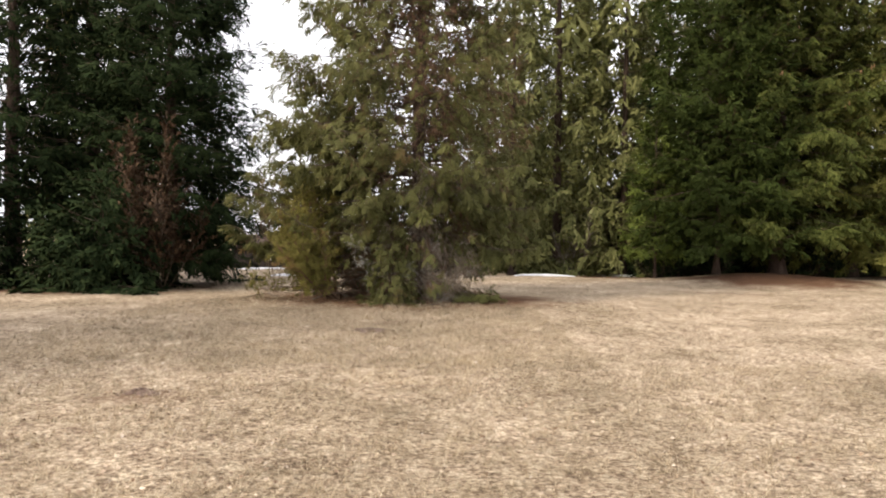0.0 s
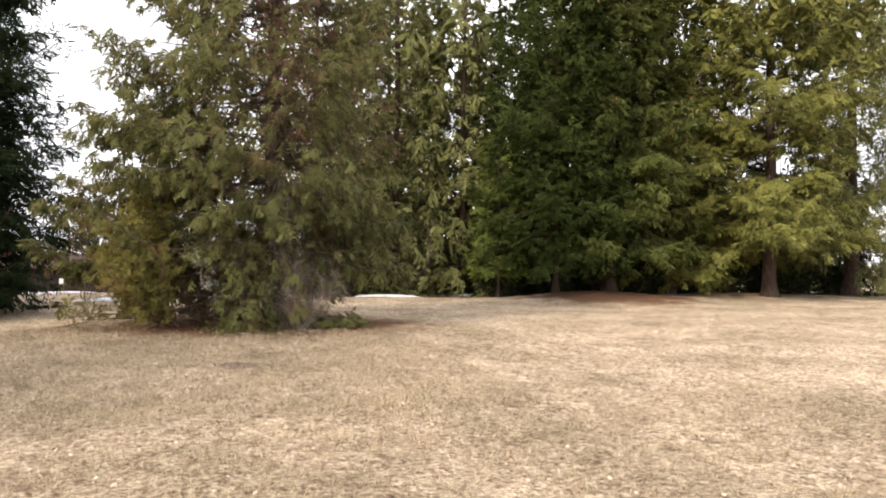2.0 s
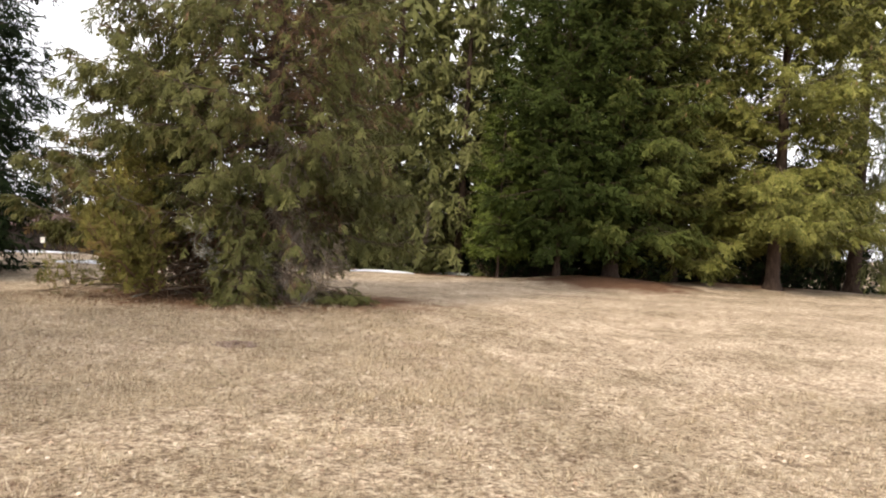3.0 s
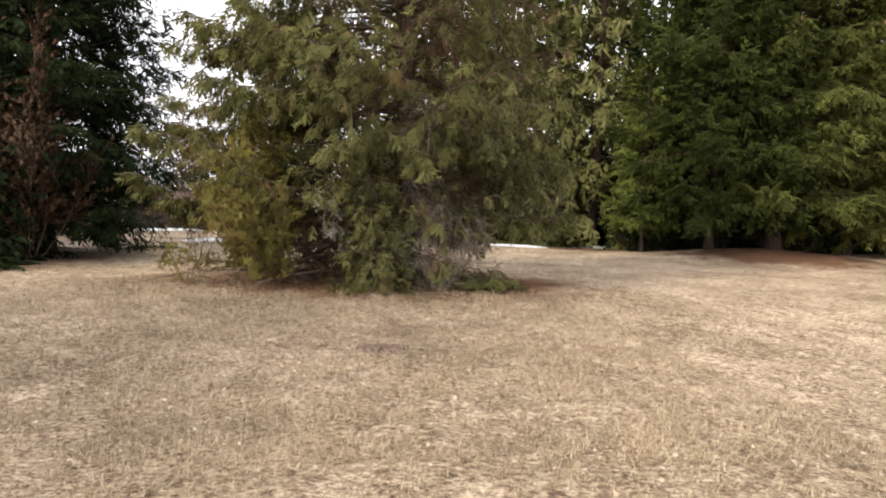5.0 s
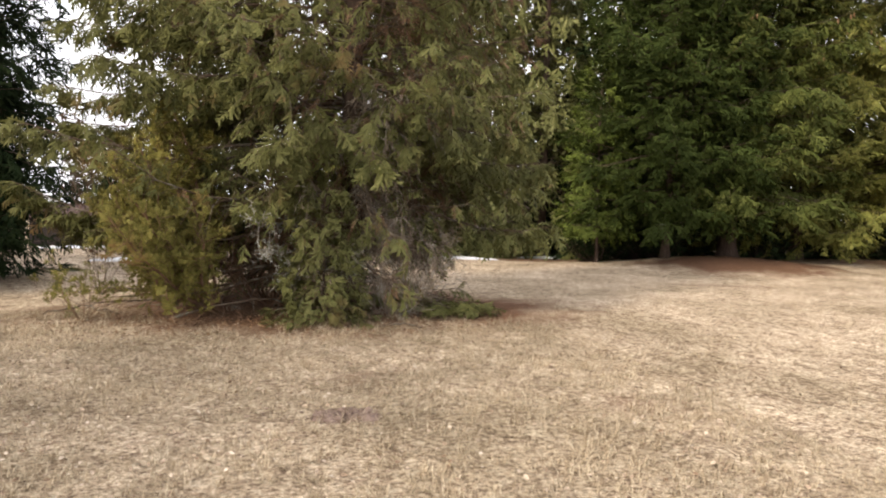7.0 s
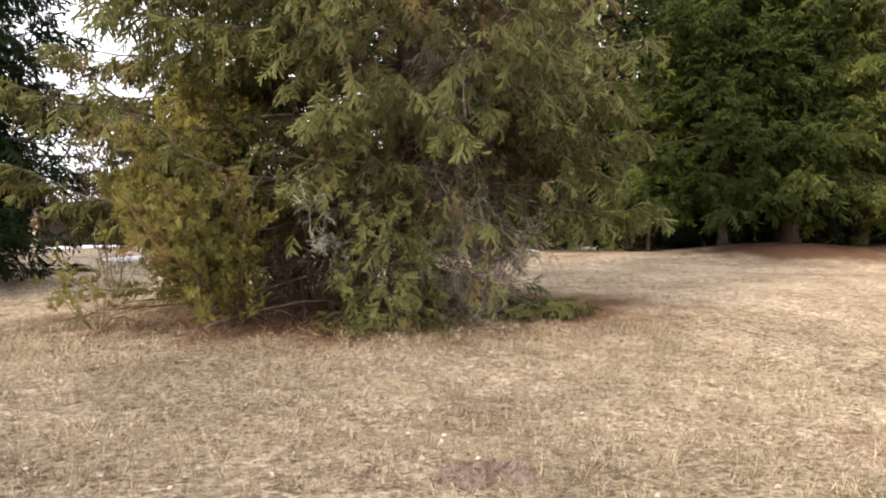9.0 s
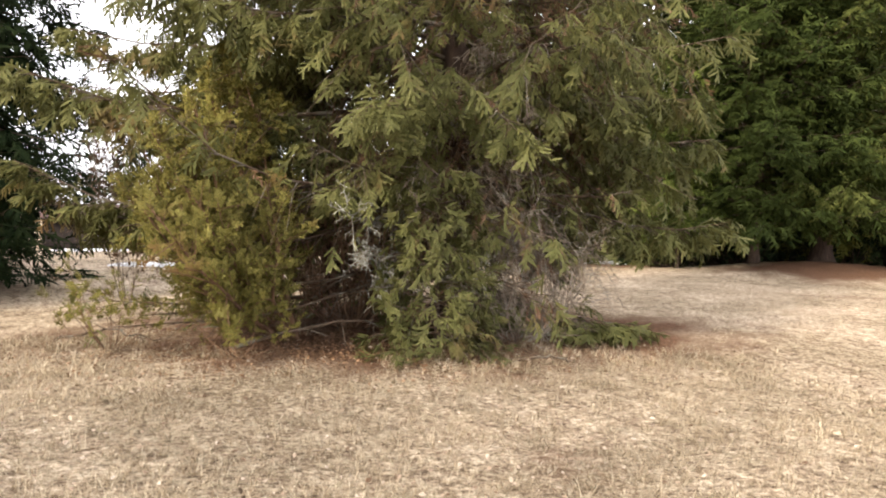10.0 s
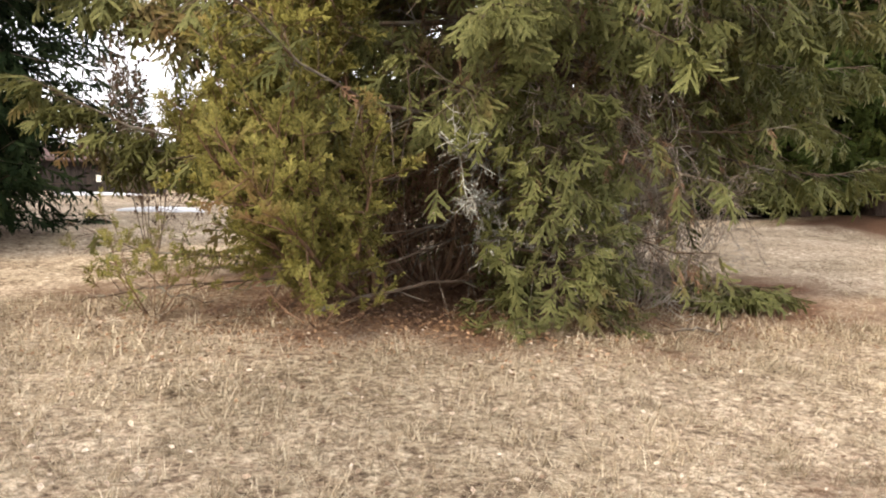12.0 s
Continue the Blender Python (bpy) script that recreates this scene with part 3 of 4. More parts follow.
spruce(24.8, 27.2, 20.0, 4.3, 2.0, 34, M_PENDENT, "old spruce with long curtains of hanging twigs", FROND_PENDENT, 0.55, gap=1.0, ring=8, sec=0.13, step=0.19, full=0.35, trunk_r=0.3, group=FAR_SIDE, bare=0.15, droop=0.5, hang=4.0, sag=0.6, lift=0.5, flat=0.1, sec_len=0.28)

# the wood behind, with copies set elsewhere too
BEHIND = "spruces of the wood behind"
back = spruce(5.2, 32.5, 21.0, 2.9, 1.6, 41, M_PENDENT, "tall slender spruce of the wood behind", FROND_FAR, 0.75, gap=0.8, ring=9, sec=0.36, step=0.38, full=0.4, trunk_r=0.22, group=BEHIND, droop=0.7, hang=1.2, bare=0.3)
back2 = spruce(8.2, 36.5, 22.0, 3.2, 1.2, 42, M_SPRUCE_LIT, "tall slender spruce of the wood behind", FROND_FAR, 0.75, gap=0.75, ring=8, sec=0.38, step=0.42, full=0.4, trunk_r=0.22, group=BEHIND, bare=0.3)
# near-black needles carry the shade of the wood in their colour
back3 = spruce(13.8, 31.0, 15.0, 3.4, 0.3, 43, M_SPRUCE_SHADE, "shade-dark spruce of the wood behind", FROND_FAR, 0.8, gap=0.65, ring=8, sec=0.38, step=0.42, full=0.4, trunk_r=0.2, group=BEHIND, bare=0.3)


def planted(src, px, py, rot, sc):
    turn = Matrix.Translation((px, py, float(ground_z(px, py)))) @ Matrix.Rotation(radians(rot), 4, "Z")
    ob = copy_thing(src, turn)
    ob.scale = (sc, sc, sc)
    return ob


# the last four are unseen, added at the left to shade the meadow
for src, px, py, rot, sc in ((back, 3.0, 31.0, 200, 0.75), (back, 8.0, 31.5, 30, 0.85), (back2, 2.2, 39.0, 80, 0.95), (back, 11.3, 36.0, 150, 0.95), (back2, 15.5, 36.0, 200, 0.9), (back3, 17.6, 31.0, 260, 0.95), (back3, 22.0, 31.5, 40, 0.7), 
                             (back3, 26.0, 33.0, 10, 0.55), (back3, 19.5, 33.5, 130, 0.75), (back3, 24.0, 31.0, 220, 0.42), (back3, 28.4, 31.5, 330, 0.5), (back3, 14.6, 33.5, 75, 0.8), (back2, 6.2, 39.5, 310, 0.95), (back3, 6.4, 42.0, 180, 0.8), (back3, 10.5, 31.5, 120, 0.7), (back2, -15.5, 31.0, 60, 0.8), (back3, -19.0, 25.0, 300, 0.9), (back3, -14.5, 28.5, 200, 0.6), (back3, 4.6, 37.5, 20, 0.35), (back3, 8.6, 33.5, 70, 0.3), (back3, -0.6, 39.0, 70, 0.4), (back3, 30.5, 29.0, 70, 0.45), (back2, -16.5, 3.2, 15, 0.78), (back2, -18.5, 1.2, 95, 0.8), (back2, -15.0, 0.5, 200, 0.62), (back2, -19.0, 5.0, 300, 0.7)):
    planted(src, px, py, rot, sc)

# the far tree line
FAR_LINE = "far tree line"
line_tree = spruce(-13.0, 62.0, 9.0, 2.3, 0.3, 51, M_SPRUCE_SHADE, "small distant dark spruce", FROND_FAR, 0.7, gap=0.55, ring=7, sec=0.5, step=0.6, full=0.8, trunk_r=0.12, group=FAR_LINE, bare=0.1)
rl = random.Random(7)
for k in range(34):
    px = -34 + 2.7 * k + rl.uniform(-1, 1)
    planted(line_tree, px, 62 + rl.uniform(-5, 9), rl.uniform(0, 360), rl.uniform(0.65, 1.15) * (0.8 if px < 0 else 1.2))


# ---- shrubs ----
def shrub(name, x, y, height, spread, stems, seed, label, wood, foliage=None, shapes=None, size=0.2, twig_gap=0.12, step=0.14, upright=0.5, bare=0.2, twig=0.5, stem_r=0.02,
          curve=0.6, fan=(0.0, 6.283), category="shrub", flat=0.2, leaf_name="foliage", fine=0, wide=1.0, low=0.0, jut=0.35, heart=None):
    """A bush of stems that fan out from the ground, with twigs and, where it has any, foliage."""
    rng = np.random.default_rng(seed)
    thing = new(name)
    thing.location = (x, y, float(ground_z(x, y)))
    tagged(thing, label, category)
    az = rng.uniform(fan[0], fan[1], stems)
    out = spread * np.sqrt(rng.uniform(0.05, 1, stems))
    top = height * rng.uniform(0.55, 1.05, stems) * (1 - 0.35 * (out / spread) ** 2)
    k = 8
    s = np.linspace(0, 1, k)[None]
    wob = 0.06 * height * np.cumsum(rng.normal(0, 0.35, (stems, k, 2)), axis=1) * s[..., None]
    r = out[:, None] * s ** curve
    P = np.stack([r * np.cos(az)[:, None] + wob[..., 0], r * np.sin(az)[:, None] + wob[..., 1], top[:, None] * s ** (1 + 0.5 * out[:, None] / spread) + low], -1)
    P[:, 0, 2] = -0.06
    R = stem_r * rng.uniform(0.6, 1.2, stems)[:, None] * (1 - 0.85 * s)
    for q in range(stems):
        part("stem", mesh_of("stem", *tubes(P[q:q + 1], R[q:q + 1], 5)), wood, thing)
    pieces = []
    length = np.hypot(out, top)
    m = np.maximum((length / twig_gap).astype(int), 3)
    bi = np.repeat(np.arange(stems), m)
    ss = rng.uniform(bare, 1.0, len(bi))
    p0, t0 = along(P, bi, ss)
    d = unit(t0 * 0.5 + rng.normal(0, 0.6, (len(bi), 3)) + np.array([0, 0, upright]))
    l2 = twig * rng.uniform(0.4, 1.2, len(bi)) * (1.15 - 0.7 * ss)
    u = np.linspace(0, 1, 4)[None, :, None]
    Q = p0[:, None] + d[:, None] * l2[:, None, None] * u + rng.normal(0, 0.06, (len(bi), 1, 3)) * l2[:, None, None] * u ** 2
    Q[..., 2] = np.maximum(Q[..., 2], 0.02)
    pieces.append(tubes(Q, (0.3 * stem_r * l2 / max(twig, 0.01))[:, None] * np.array([1, 0.8, 0.6, 0.25]) + 0.0012, 3))
    for level in range(fine):
        fi = np.repeat(np.arange(len(Q)), 4)
        pf, tf = along(Q, fi, rng.uniform(0.15, 1, len(fi)))
        df = unit(tf * 0.6 + rng.normal(0, 0.6, (len(fi), 3)) + np.array([0, 0, 0.15]))
        lf = (0.45 * l2)[fi] * rng.uniform(0.4, 1.2, len(fi))
        Q3 = pf[:, None] + df[:, None] * lf[:, None, None] * np.linspace(0, 1, 3)[None, :, None]
        Q3[..., 2] = np.maximum(Q3[..., 2], 0.02)
        pieces.append(tubes(Q3, np.broadcast_to(np.array([0.0028, 0.002, 0.001]), Q3.shape[:2]), 3))
    tagged(part("branchwork", mesh_of("branchwork", *merge(pieces)), wood, thing), kind="stuff")
    if foliage:
        c = np.maximum((l2 / step).astype(int), 1)
        qr = np.repeat(np.arange(len(bi)), c)
        p, t = along(Q, qr, rng.uniform(0.2, 1.0, len(qr)))
        D = unit(t * 0.6 + rng.normal(0, jut, (len(qr), 3)) + np.array([0, 0, upright]))
        p[:, 2] = np.maximum(p[:, 2], 0.04)
        v, f = strew_mixed(shapes, p, D, size * rng.uniform(0.6, 1.3, len(qr)), rng, wide, flat)
        part(leaf_name, mesh_of(leaf_name, v, f, crown_normals(v, f, rng, centre=heart or (0, 0, 0.4 * height))), foliage, thing)
    return thing


shrub("juniper_bush", -2.35, 16.3, 2.75, 1.6, 32, 61, "yellow-green juniper bush leaning out beside the old spruce", M_RED_TWIG, M_JUNIPER, FROND_JUNIPER, 0.12, twig_gap=0.05, step=0.032, upright=0.3, bare=0.36, twig=0.5,
      stem_r=0.024, curve=0.8, fan=(2.45, 4.25), heart=(-0.9, 0.1, 1.1))
shrub("juniper_bush", -4.0, 16.0, 0.85, 0.8, 9, 62, "low straggling juniper shoots with bare brown stems", M_RED_TWIG, M_JUNIPER, FROND_JUNIPER, 0.085, twig_gap=0.11, step=0.035, upright=0.15, bare=0.4, twig=0.32, stem_r=0.006, curve=0.7)
shrub("juniper_bush", -2.85, 15.6, 0.75, 0.6, 9, 66, "low straggling juniper shoots with bare brown stems", M_RED_TWIG, M_JUNIPER, FROND_JUNIPER, 0.085, twig_gap=0.09, step=0.03, upright=0.2, bare=0.3, twig=0.3, stem_r=0.007, curve=0.7)
shrub("dead_shrub", -0.15, 16.15, 1.9, 0.85, 16, 64, "dead brown-grey thicket under the old spruce", M_DEAD_TWIG, twig_gap=0.045, upright=-0.05, bare=0.15, twig=0.42, stem_r=0.008, fine=1, curve=0.6)
shrub("brown_thicket", -1.75, 16.85, 3.1, 1.25, 48, 65, "dense red-brown thicket of leafless stems", M_RED_TWIG, M_BEECH, [LEAF], 0.05, twig_gap=0.06, step=0.35, upright=0.3, bare=0.2, twig=0.42, stem_r=0.015, fine=1)

spruce(-1.1, 15.65, 1.75, 0.66, 0.18, 67, M_SPRUCE, "young grey-green spruce under the old one", FROND_NEAR, 0.19, gap=0.17, ring=7, sec=0.09, step=0.1, droop=0.5, hang=0.6, bare=0.12, sag=0.4, lift=0.3, trunk_r=0.025, full=0.75, thin=0.9, limbs_apart=True, flat=0.35)


def dead_limb(tree, a, b, seed, mat, r=0.012, twigs=26, twig=0.3, hang=0.1, crust=0, label="dead bare limb"):
    """A crooked dead limb of a tree from a to b, with short twigs and, where it has any, tufts of lichen."""
    rng = np.random.default_rng(seed)
    t = np.linspace(0, 1, 9)[:, None]
    a, b = np.array(a), np.array(b)
    P = (a + (b - a) * t + np.cumsum(rng.normal(0, 0.022, (9, 3)), axis=0) * t - np.array([0, 0, 0.12]) * np.sin(np.pi * t))[None]
    pieces = [tubes(P, (r * (1 - 0.75 * t[:, 0]))[None], 5)]
    p, d = along(P, np.zeros(twigs, int), rng.uniform(0.2, 1.0, twigs))
    D = unit(d * 0.5 + rng.normal(0, 0.55, (twigs, 3)) + np.array([0, 0, -hang]))
    ln = twig * rng.uniform(0.35, 1.15, twigs)
    u = np.linspace(0, 1, 5)[None, :, None]
    Q = p[:, None] + D[:, None] * ln[:, None, None] * u + np.cumsum(rng.normal(0, 0.055, (twigs, 5, 3)), axis=1) * ln[:, None, None] * u - np.array([0, 0, hang]) * ln[:, None, None] * u ** 2
    pieces.append(tubes(Q, np.broadcast_to(0.4 * r * np.array([1, 0.85, 0.7, 0.5, 0.25]), Q.shape[:2]), 4))
    k = np.repeat(np.arange(twigs), 6)
    p3, d3 = along(Q, k, rng.uniform(0.15, 1.0, len(k)))
    D3 = unit(d3 * 0.5 + rng.normal(0, 0.6, (len(k), 3)) + np.array([0, 0, -0.6 * hang]))
    l3 = 0.4 * ln[k] * rng.uniform(0.3, 1.2, len(k))
    Q3 = p3[:, None] + D3[:, None] * l3[:, None, None] * np.linspace(0, 1, 4)[None, :, None]
    Q3 = Q3 + rng.normal(0, 0.06, Q3.shape) * l3[:, None, None]
    pieces.append(tubes(Q3, np.broadcast_to(np.array([0.004, 0.0034, 0.0028, 0.0015]), Q3.shape[:2]), 3))
    limb = part("dead_limb", mesh_of("dead_limb", *merge(pieces)), mat, tree, label)
    if crust:
        c = rng.integers(0, len(k), crust)
        pc, dc = along(Q3, c, rng.random(crust))
        v, f = strew_mixed([LEAF], pc + rng.normal(0, 0.006, (crust, 3)), unit(dc + rng.normal(0, 0.9, (crust, 3))), rng.uniform(0.008, 0.022, crust), rng, 1.1, 0.1)
        tagged(part("lichen", mesh_of("lichen", v, f), M_LICHEN, limb, "pale grey lichen tufts"), kind="stuff")


LICHEN_LIMB = "dead limb crusted with pale grey lichen"
for k, (a, b) in enumerate((((-0.5, -0.7, 1.35), (-1.4, -1.75, 1.25)), ((-0.5, -0.8, 1.0), (-1.15, -1.75, 0.95)), ((-0.4, -0.9, 0.8), (-1.0, -1.7, 0.6)), ((-0.3, -0.9, 0.75), (-0.2, -1.75, 0.75)))):
    dead_limb(main, a, b, 300 + k, M_GREY_TWIG, 0.013, 34, 0.3, 0.15, 800, LICHEN_LIMB)
dead_limb(main, (-0.95, -0.25, 1.55), (-1.55, -0.3, 2.75), 310, M_GREY_TWIG, 0.018, 12, 0.25, 0.3, 120, LICHEN_LIMB)
rd = random.Random(17)
for k in range(22):
    az, zz, ln = rd.uniform(4.25, 5.75), rd.uniform(0.8, 3.2), rd.uniform(1.3, 1.85)
    dead_limb(main, (0.3 * math.cos(az), 0.3 * math.sin(az), zz), (ln * math.cos(az), ln * math.sin(az), zz - rd.uniform(0.0, 0.35)), 320 + k, M_DEAD_TWIG, 0.011, 24, 0.42, 0.55, 60 if k % 2 else 0, "dead brown-grey limb with hanging twigs")


# withered beeches before the dark spruces, leafless bushes and clumps of stems
BEECH = dict(wood=M_TWIG, foliage=M_BEECH, shapes=[LEAF], leaf_name="withered_foliage", category="tree")
shrub("beech_sapling", -7.7, 19.5, 5.4, 1.3, 15, 71, "young beech keeping its withered brown leaves", size=0.11, twig_gap=0.06, step=0.05, upright=0.4, bare=0.28, twig=0.75, stem_r=0.013, curve=0.9, **BEECH)
shrub("beech_sapling", -4.5, 19.2, 3.7, 0.85, 6, 78, "young beech with a few withered red-brown leaves", size=0.06, twig_gap=0.05, step=0.09, upright=0.4, bare=0.3, twig=0.6, stem_r=0.008, curve=0.9, fine=1, **BEECH)
shrub("leafless_bush", 8.1, 34.8, 6.2, 2.3, 12, 72, "leafless grey-brown bush before the wood", M_TWIG, M_PENDENT, FROND_FAR, 0.24, twig_gap=0.07, step=0.5, upright=0.1, bare=0.25, twig=1.4, stem_r=0.16, curve=1.1, fine=1)
shrub("leafless_bush", 6.0, 31.5, 4.6, 1.5, 9, 77, "leafless grey-brown bush before the wood", M_DEAD_TWIG, None, None, twig_gap=0.08, upright=0.1, bare=0.25, twig=1.2, stem_r=0.04, curve=1.0, fine=1)
shrub("leafless_bush", 13.2, 40.5, 4.0, 1.9, 14, 73, "clump of slender leafless stems before the wood", M_DEAD_TWIG, None, None, twig_gap=0.25, upright=0.6, bare=0.4, twig=0.9, stem_r=0.06, curve=1.0, fine=1)
shrub("leafless_bush", 10.4, 37.0, 4.2, 1.2, 5, 74, "clump of slender leafless stems before the wood", M_TWIG, None, None, twig_gap=0.25, upright=0.6, bare=0.4, twig=0.9, stem_r=0.18, curve=1.2, fine=1)
# added narrow tree that stands for the lit left flank of the dense spruce
spruce(8.0, 26.8, 6.5, 1.2, 1.0, 75, M_LIT_FLANK, "added narrow spruce, bright green as the dense spruce's lit flank", FROND_MID, 0.32, gap=0.24, ring=8, sec=0.14, step=0.16, trunk_r=0.05, full=0.5, bare=0.1)


# ---- grass, leaves, snow ----
M_STRAW = leafy("dry_grass_blades", (0.22, 0.16, 0.10), (0.42, 0.335, 0.23), (0.62, 0.53, 0.39), 0.8, through=0.2)
M_DEAD_LEAF = leafy("dead_leaves", (0.11, 0.066, 0.04), (0.32, 0.235, 0.165), (0.56, 0.47, 0.375), 0.7, through=0.0)
M_RUSSET = leafy("russet_leaves", (0.08, 0.042, 0.024), (0.18, 0.1, 0.052), (0.32, 0.2, 0.12), 0.8, through=0.0)
M_SNOW, _n, _l, _b = material("old_snow", 0.6, 0.3)
_s = noise_tex(_n, _l, 3, 5)
_r = ramp(_n, (0.3, (0.62, 0.63, 0.66)), (0.7, (0.85, 0.86, 0.88)))
_l.new(_s.outputs["Fac"], _r.inputs["Fac"])
_l.new(_r.outputs["Color"], _b.inputs["Base Color"])


def tuft_shape(seed, blades=9):
    rng = np.random.default_rng(seed)
    v, f = [], []
    for k in range(blades):
        a = rng.uniform(0, 6.283)
        ln, rise = (rng.uniform(0.6, 1.3), rng.uniform(0.05, 0.5)) if seed % 2 else (rng.uniform(0.3, 0.9), rng.uniform(0.5, 1.6))
        o = np.array([rng.normal(0, 0.2), rng.normal(0, 0.2), -0.02])
        d = np.array([np.cos(a), np.sin(a), 0])
        c = np.array([-d[1], d[0], 0]) * 0.022
        v += [o - c, o + c, o + d * ln + np.array([0, 0, rise * 0.5])]
        f.append((3 * k, 3 * k + 1, 3 * k + 2))
    return np.array(v), np.array(f)


def on_ground(n, x0, x1, y0, y1, rng):
    x, y = rng.uniform(x0, x1, n), rng.uniform(y0, y1, n)
    return x, y


def grass():
    rng = np.random.default_rng(81)
    shapes = [tuft_shape(k) for k in range(6)]
    out = []
    for n, x0, x1, y0, y1, sz in ((17000, -6.0, 5.0, 1.2, 9, 0.085), (19000, -6.0, 2.0, 8.5, 15.5, 0.085), (4000, 2, 16, 6, 22, 0.1), (900, -5.2, -2.2, 14.9, 16.8, 0.13), (700, -2.2, 2.0, 15.0, 16.0, 0.12)):
        x, y = on_ground(n, x0, x1, y0, y1, rng)
        keep = smooth_noise(x, y, 1.4, 9) * 0.7 + smooth_noise(x, y, 4.5, 8) * 0.5 > 0.2 + 0.5 * litter_at(x, y)
        x, y = x[keep], y[keep]
        size = sz * rng.uniform(0.5, 1.5, len(x))
        pick = rng.integers(0, 6, len(x))
        a = rng.uniform(0, 6.283, len(x))
        for k, (v, f) in enumerate(shapes):
            q = pick == k
            c, s = np.cos(a[q])[:, None], np.sin(a[q])[:, None]
            g = ground_z(x[q], y[q])[:, None]
            V = np.stack([x[q][:, None] + size[q][:, None] * (v[:, 0] * c - v[:, 1] * s), y[q][:, None] + size[q][:, None] * (v[:, 0] * s + v[:, 1] * c), g + size[q][:, None] * v[:, 2] + 0.0 * c], -1)
            out.append((V.reshape(-1, 3), (f[None] + (np.arange(q.sum()) * len(v))[:, None, None]).reshape(-1, 3)))
    me = mesh_of("dry_grass", *merge(out))
    tagged(part("dry_grass", me, M_STRAW), "matted dry straw-coloured grass on the meadow", "grass", kind="stuff")


def fallen_leaves():
    rng = np.random.default_rng(82)
    x, y = on_ground(24000, -7, 6, 1.5, 16, rng)
    keep = rng.random(len(x)) < np.clip(0.34 + 1.3 * (smooth_noise(x, y, 1.1, 12) - 0.35) - 0.06 * x, 0.08, 1)
    x, y = x[keep], y[keep]
    meadow = leaves_at(x, y, 0.015, 0.048, rng)
    tagged(part("fallen_leaves", mesh_of("fallen_leaves", *meadow), M_DEAD_LEAF), "pale and brown dead leaves scattered over the grass", "leaves", kind="stuff")
    x = np.concatenate([rng.normal(-2.3, 1.3, 7000), rng.normal(0.1, 0.9, 1200)])
    y = np.concatenate([rng.normal(15.7, 0.5, 7000), rng.normal(15.7, 0.4, 1200)])
    tagged(part("fallen_leaves", mesh_of("fallen_leaves", *leaves_at(x, y, 0.014, 0.04, rng)), M_RUSSET), "russet dead leaves under the juniper and old spruce", "leaves", kind="stuff")


def leaves_at(x, y, small, large, rng):
    P = np.stack([x, y, ground_z(x, y) + 0.026 + 0.02 * rng.random(len(x))], -1)
    a = rng.uniform(0, 6.283, len(x))
    D = unit(np.stack([np.cos(a), np.sin(a), rng.normal(0, 0.25, len(x))], -1))
    return strew(LEAF, P, D, rng.uniform(small, large, len(x)), rng, 1.0, 0.6)


def snow_patch(x, y, ax, ay, seed):
    rng = np.random.default_rng(seed)
    n = 40
    a = np.arange(n) * 2 * np.pi / n
    r = 1 + 0.25 * np.convolve(rng.normal(size=n + 4), np.ones(5) / 5, "valid")
    rings = []
    for q, h in ((1.0, -0.02), (0.93, 0.04), (0.75, 0.07), (0.4, 0.09)):
        px, py = x + ax * r * q * np.cos(a), y + ay * r * q * np.sin(a)
        rings.append(np.stack([px, py, ground_z(px, py) + h], -1))
    V = np.concatenate(rings + [np.array([[x, y, float(ground_z(x, y)) + 0.1]])])
    F = []
    for k in range(3):
        for i in range(n):
            j = (i + 1) % n
            F += [(k * n + i, k * n + j, k * n + n + j), (k * n + i, k * n + n + j, k * n + n + i)]
    F += [(3 * n + i, 3 * n + (i + 1) % n, 4 * n) for i in range(n)]
    tagged(part("snow_patch", mesh_of("snow_patch", V, np.array(F)), M_SNOW), "strip of old white snow at the wood edge", "snow", "snow patches")


grass()
fallen_leaves()
for q in ((4.1, 28.3, 1.2, 0.12, 1), (8.4, 31.2, 1.4, 0.4, 2), (-9.0, 36.5, 1.5, 0.6, 3), (-5.6, 26.7, 0.9, 0.25, 4)):
    snow_patch(*q)


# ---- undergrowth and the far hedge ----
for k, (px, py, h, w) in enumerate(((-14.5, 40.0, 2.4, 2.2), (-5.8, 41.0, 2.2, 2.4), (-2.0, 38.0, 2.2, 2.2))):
    shrub("hedge_bush", px, py, h, w, 16, 90 + k, "dark leafless hedge bush beyond the meadow", M_BARK, M_SPRUCE_SHADE, FROND_FAR, 0.4, twig_gap=0.2, step=0.18, upright=0.3, bare=0.1, twig=0.9, stem_r=0.03, fine=0)
# more bushes than grow here; their near-black fills in for shade below the crowns
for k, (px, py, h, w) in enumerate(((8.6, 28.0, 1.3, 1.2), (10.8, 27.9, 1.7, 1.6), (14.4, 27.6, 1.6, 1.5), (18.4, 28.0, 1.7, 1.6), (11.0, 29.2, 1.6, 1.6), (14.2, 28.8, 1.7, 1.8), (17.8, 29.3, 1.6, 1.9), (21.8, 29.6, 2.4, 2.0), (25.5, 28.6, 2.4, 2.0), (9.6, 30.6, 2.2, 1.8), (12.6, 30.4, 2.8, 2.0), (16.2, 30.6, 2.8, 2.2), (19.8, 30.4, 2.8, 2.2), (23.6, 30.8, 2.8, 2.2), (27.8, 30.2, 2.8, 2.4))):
    shrub("undergrowth_bush", px, py, h, w, 14, 95 + k, "undergrowth in shade-dark green, filling the gap under the spruces", M_BARK, M_SPRUCE_SHADE, FROND_FAR, 0.42, twig_gap=0.22, step=0.2, upright=0.2, bare=0.1, twig=0.8, stem_r=0.02)


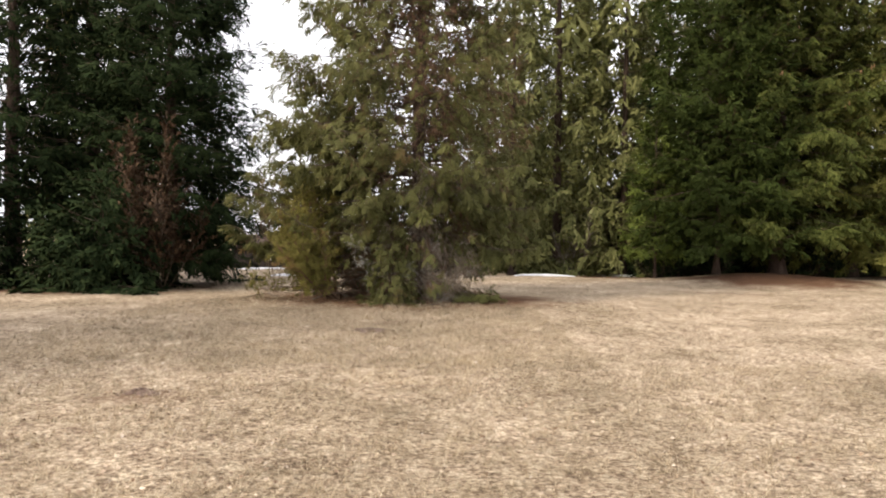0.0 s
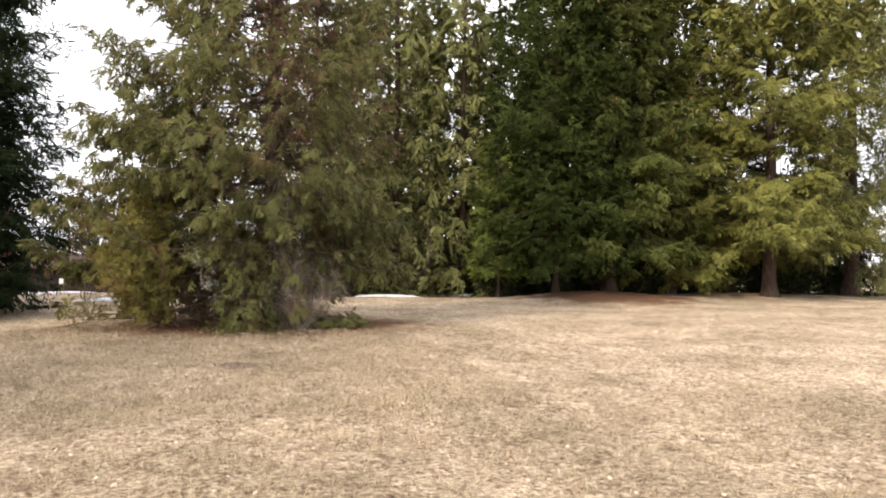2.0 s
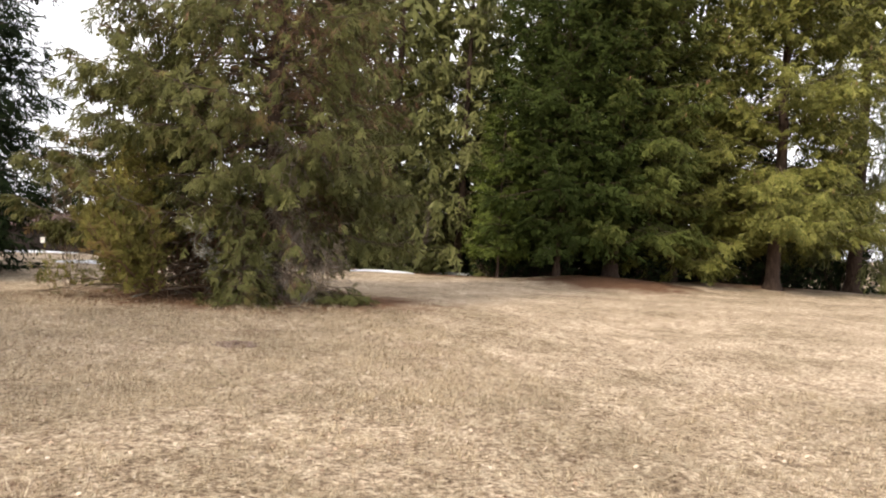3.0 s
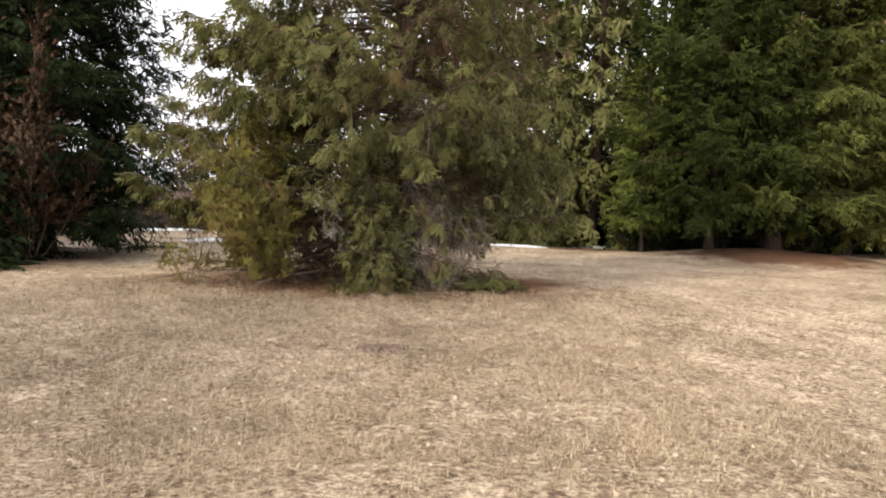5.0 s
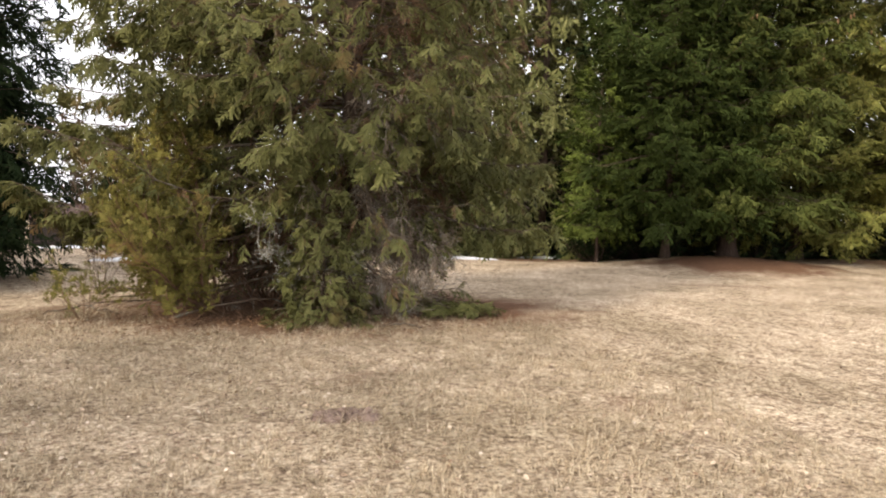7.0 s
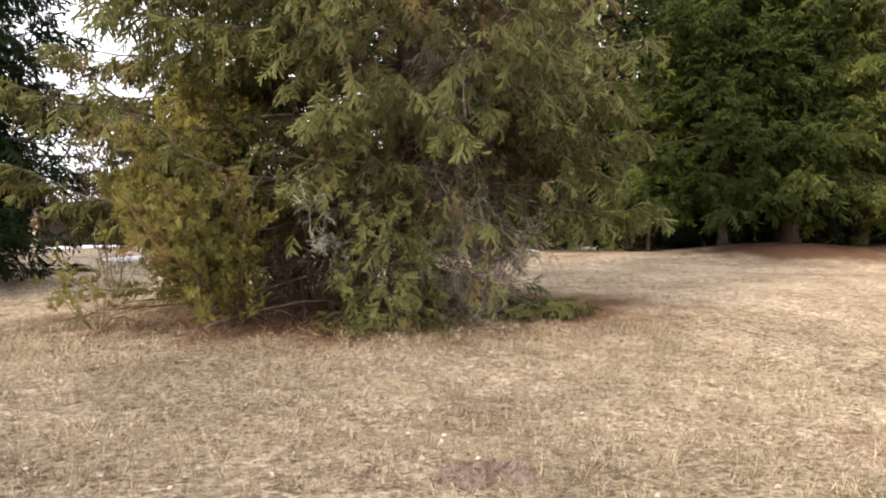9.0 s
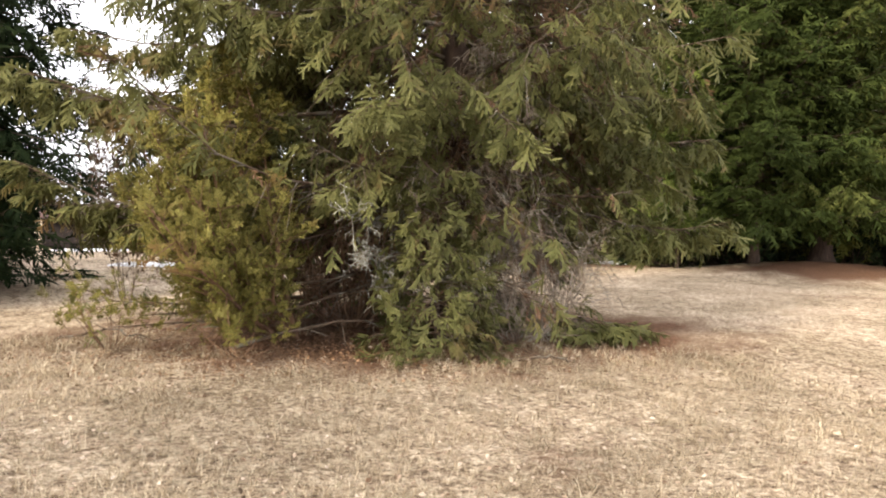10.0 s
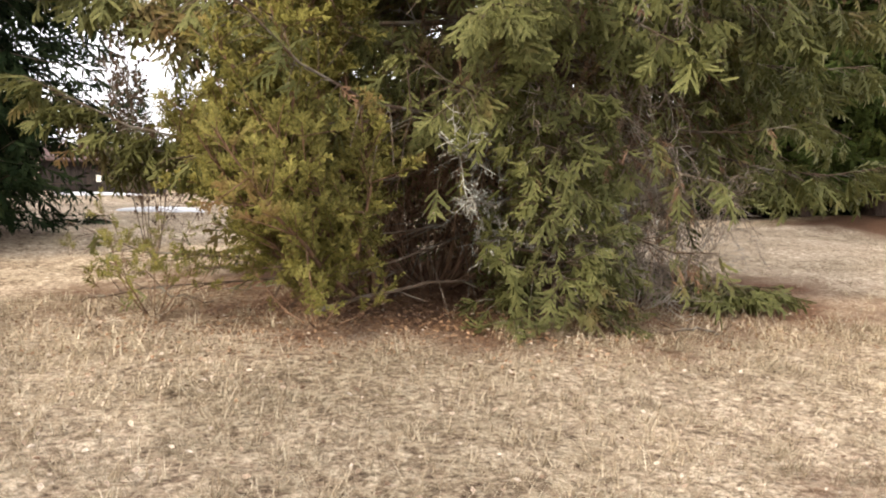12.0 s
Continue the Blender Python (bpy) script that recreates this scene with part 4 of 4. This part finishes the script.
# ---- the dark shed beyond the meadow ----
M_TAR, _n, _l, _b = material("tarred_boards", 0.8, 0.2)
_g = noise_tex(_n, _l, 6, 5, (1, 1, 0.15))
_r = ramp(_n, (0.3, (0.010, 0.008, 0.008)), (0.7, (0.035, 0.027, 0.025)))
_l.new(_g.outputs["Fac"], _r.inputs["Fac"])
_l.new(_r.outputs["Color"], _b.inputs["Base Color"])
M_SHED_ROOF = barky("weathered_roof", (0.05, 0.032, 0.03), (0.11, 0.075, 0.07), 5)
M_NOTICE, _n, _l, _b = material("white_notice", 0.6, 0.3)
_b.inputs["Base Color"].default_value = (0.75, 0.75, 0.74, 1)


def block(x0, x1, y0, y1, z0, z1, bevel=0.0):
    bm = bmesh.new()
    bmesh.ops.create_cube(bm, size=1)
    for v in bm.verts:
        v.co = ((x0 + x1) / 2 + v.co.x * (x1 - x0), (y0 + y1) / 2 + v.co.y * (y1 - y0), (z0 + z1) / 2 + v.co.z * (z1 - z0))
    if bevel:
        bmesh.ops.bevel(bm, geom=bm.edges[:], offset=bevel, segments=1, affect="EDGES")
    me = bpy.data.meshes.new("block")
    bm.to_mesh(me)
    bm.free()
    return me


def shed(x, y):
    z = float(ground_z(x, y))
    hut = tagged(new("shed"), "low dark tarred wooden shed with a white notice", "shed")
    hut.location = (x, y, z - 0.04)
    part("wall", block(-2.3, 2.3, 0.06, 2.6, 0, 1.35), M_TAR, hut)
    for k in range(23):
        w = 0.2
        part("board", block(-2.3 + k * w + 0.006, -2.3 + (k + 1) * w - 0.006, 0.03, 0.057, 0, 1.35, 0.004), M_TAR, hut)
    roof = bmesh.new()
    for q in (-1, 1):
        for yy, zz in ((-0.25, 1.32), (1.33, 1.95), (2.9, 1.32), (2.9, 1.40), (1.33, 2.03), (-0.25, 1.40)):
            roof.verts.new((q * 2.55, yy, zz))
    roof.verts.ensure_lookup_table()
    v = list(roof.verts)
    roof.faces.new(v[:6])
    roof.faces.new(v[6:][::-1])
    for k in range(6):
        n = (k + 1) % 6
        roof.faces.new((v[k], v[6 + k], v[6 + n], v[n]))
    bmesh.ops.recalc_face_normals(roof, faces=roof.faces[:])
    me = bpy.data.meshes.new("roof")
    roof.to_mesh(me)
    roof.free()
    part("roof", me, M_SHED_ROOF, hut, "weathered brown roof")
    part("notice", block(-0.1, 0.1, 0.0, 0.026, 0.5, 0.78, 0.004), M_NOTICE, hut, "small white notice")


shed(-10.6, 43.3)


# ---- fallen branches ----
def fallen_branch(points, r, label, seed):
    rng = np.random.default_rng(seed)
    P = np.array(points, float)
    t = np.linspace(0, 1, 14)
    s = np.linspace(0, 1, len(P))
    Q = np.stack([np.interp(t, s, P[:, k]) for k in range(3)], -1) + rng.normal(0, 0.012, (14, 3))
    R = r * (1 - 0.65 * t) * rng.uniform(0.85, 1.15, 14)
    pieces = [tubes(Q[None], R[None], 7)]
    for k in range(5):
        i = rng.integers(3, 13)
        d = unit(rng.normal(0, 1, 3) + np.array([0, 0, 0.4]))
        w = Q[i] + d * rng.uniform(0.1, 0.35) * np.linspace(0, 1, 4)[:, None]
        pieces.append(tubes(w[None], (0.3 * r * np.array([1, 0.8, 0.6, 0.2]))[None], 4))
    tagged(part("fallen_branch", mesh_of("fallen_branch", *merge(pieces)), M_TWIG), label, "branch")


def gz(x, y, h):
    return (x, y, float(ground_z(x, y)) + h)


fallen_branch([gz(-2.95, 15.75, 0.02), gz(-2.4, 15.75, 0.2), gz(-1.75, 16.0, 0.25), gz(-1.3, 16.2, 0.02)], 0.02, "bare pale branch lying under the juniper", 1)
fallen_branch([gz(-4.6, 16.5, 0.02), gz(-4.1, 16.4, 0.12), gz(-3.6, 16.2, 0.02)], 0.014, "thin bare grey branch on the dry grass", 2)
fallen_branch([gz(-0.55, 15.35, 0.02), gz(-0.2, 15.25, 0.08), gz(0.15, 15.3, 0.02)], 0.02, "broken pale branch stub on the needle litter", 3)
fallen_branch([gz(0.2, 16.0, 0.02), gz(0.9, 15.9, 0.10), gz(1.4, 16.1, 0.02)], 0.016, "thin bare grey branch on the needle litter", 4)


# ---- bare patches of earth ----
M_EARTH = barky("bare_earth", (0.10, 0.07, 0.058), (0.25, 0.18, 0.145), 22)


def earth_patch(x, y, ax, ay, h, seed):
    """A low crumbly spot where the turf is worn or dug up, with crumbs and dark stalks on it."""
    rng = np.random.default_rng(seed)
    spot = tagged(new("earth_patch"), "low dark patch of bare crumbly earth in dry grass", "earth", "bare earth patches")
    spot.location = (x, y, 0)
    n, rings = 36, 7
    a = np.arange(n) * 2 * np.pi / n
    edge = 1 + 0.35 * np.convolve(rng.normal(size=n + 2), np.ones(3) / 3, "valid")
    V = []
    for k in range(rings):
        q = 1 - k / rings
        px, py = ax * edge * q * np.cos(a), ay * edge * q * np.sin(a)
        z = ground_z(x + px, y + py) + h * (1 - q ** 2) + (rng.normal(0, 0.012, n) if k else -0.03) + 0.012
        V.append(np.stack([px, py, z], -1))
    V = np.concatenate(V + [np.array([[0, 0, float(ground_z(x, y)) + h + 0.01]])])
    F = []
    for k in range(rings - 1):
        for i in range(n):
            j = (i + 1) % n
            F += [(k * n + i, k * n + j, k * n + n + j), (k * n + i, k * n + n + j, k * n + n + i)]
    F += [((rings - 1) * n + i, (rings - 1) * n + (i + 1) % n, rings * n) for i in range(n)]
    part("soil", mesh_of("soil", V, np.array(F)), M_EARTH, spot)
    m = int(420 * (ax * ay / 0.15) ** 0.5)
    r, t = np.abs(rng.normal(0, 0.85, m)), rng.uniform(0, 6.283, m)
    px, py = ax * r * np.cos(t), ay * r * np.sin(t)
    P = np.stack([px, py, ground_z(x + px, y + py) + h * np.clip(1 - r ** 2, 0, 1) + 0.012], -1)
    D = unit(np.stack([rng.normal(size=m), rng.normal(size=m), np.abs(rng.normal(0, 0.6, m))], -1))
    tagged(part("crumb_cover", mesh_of("crumb_cover", *strew(LEAF, P, D, rng.uniform(0.015, 0.05, m), rng, 0.7, 0.3)), M_EARTH, spot), kind="stuff")


for q in ((-2.85, 6.7, 0.17, 0.09, 0.03, 1), (-1.2, 11.7, 0.26, 0.16, 0.02, 2)):
    earth_patch(*q)
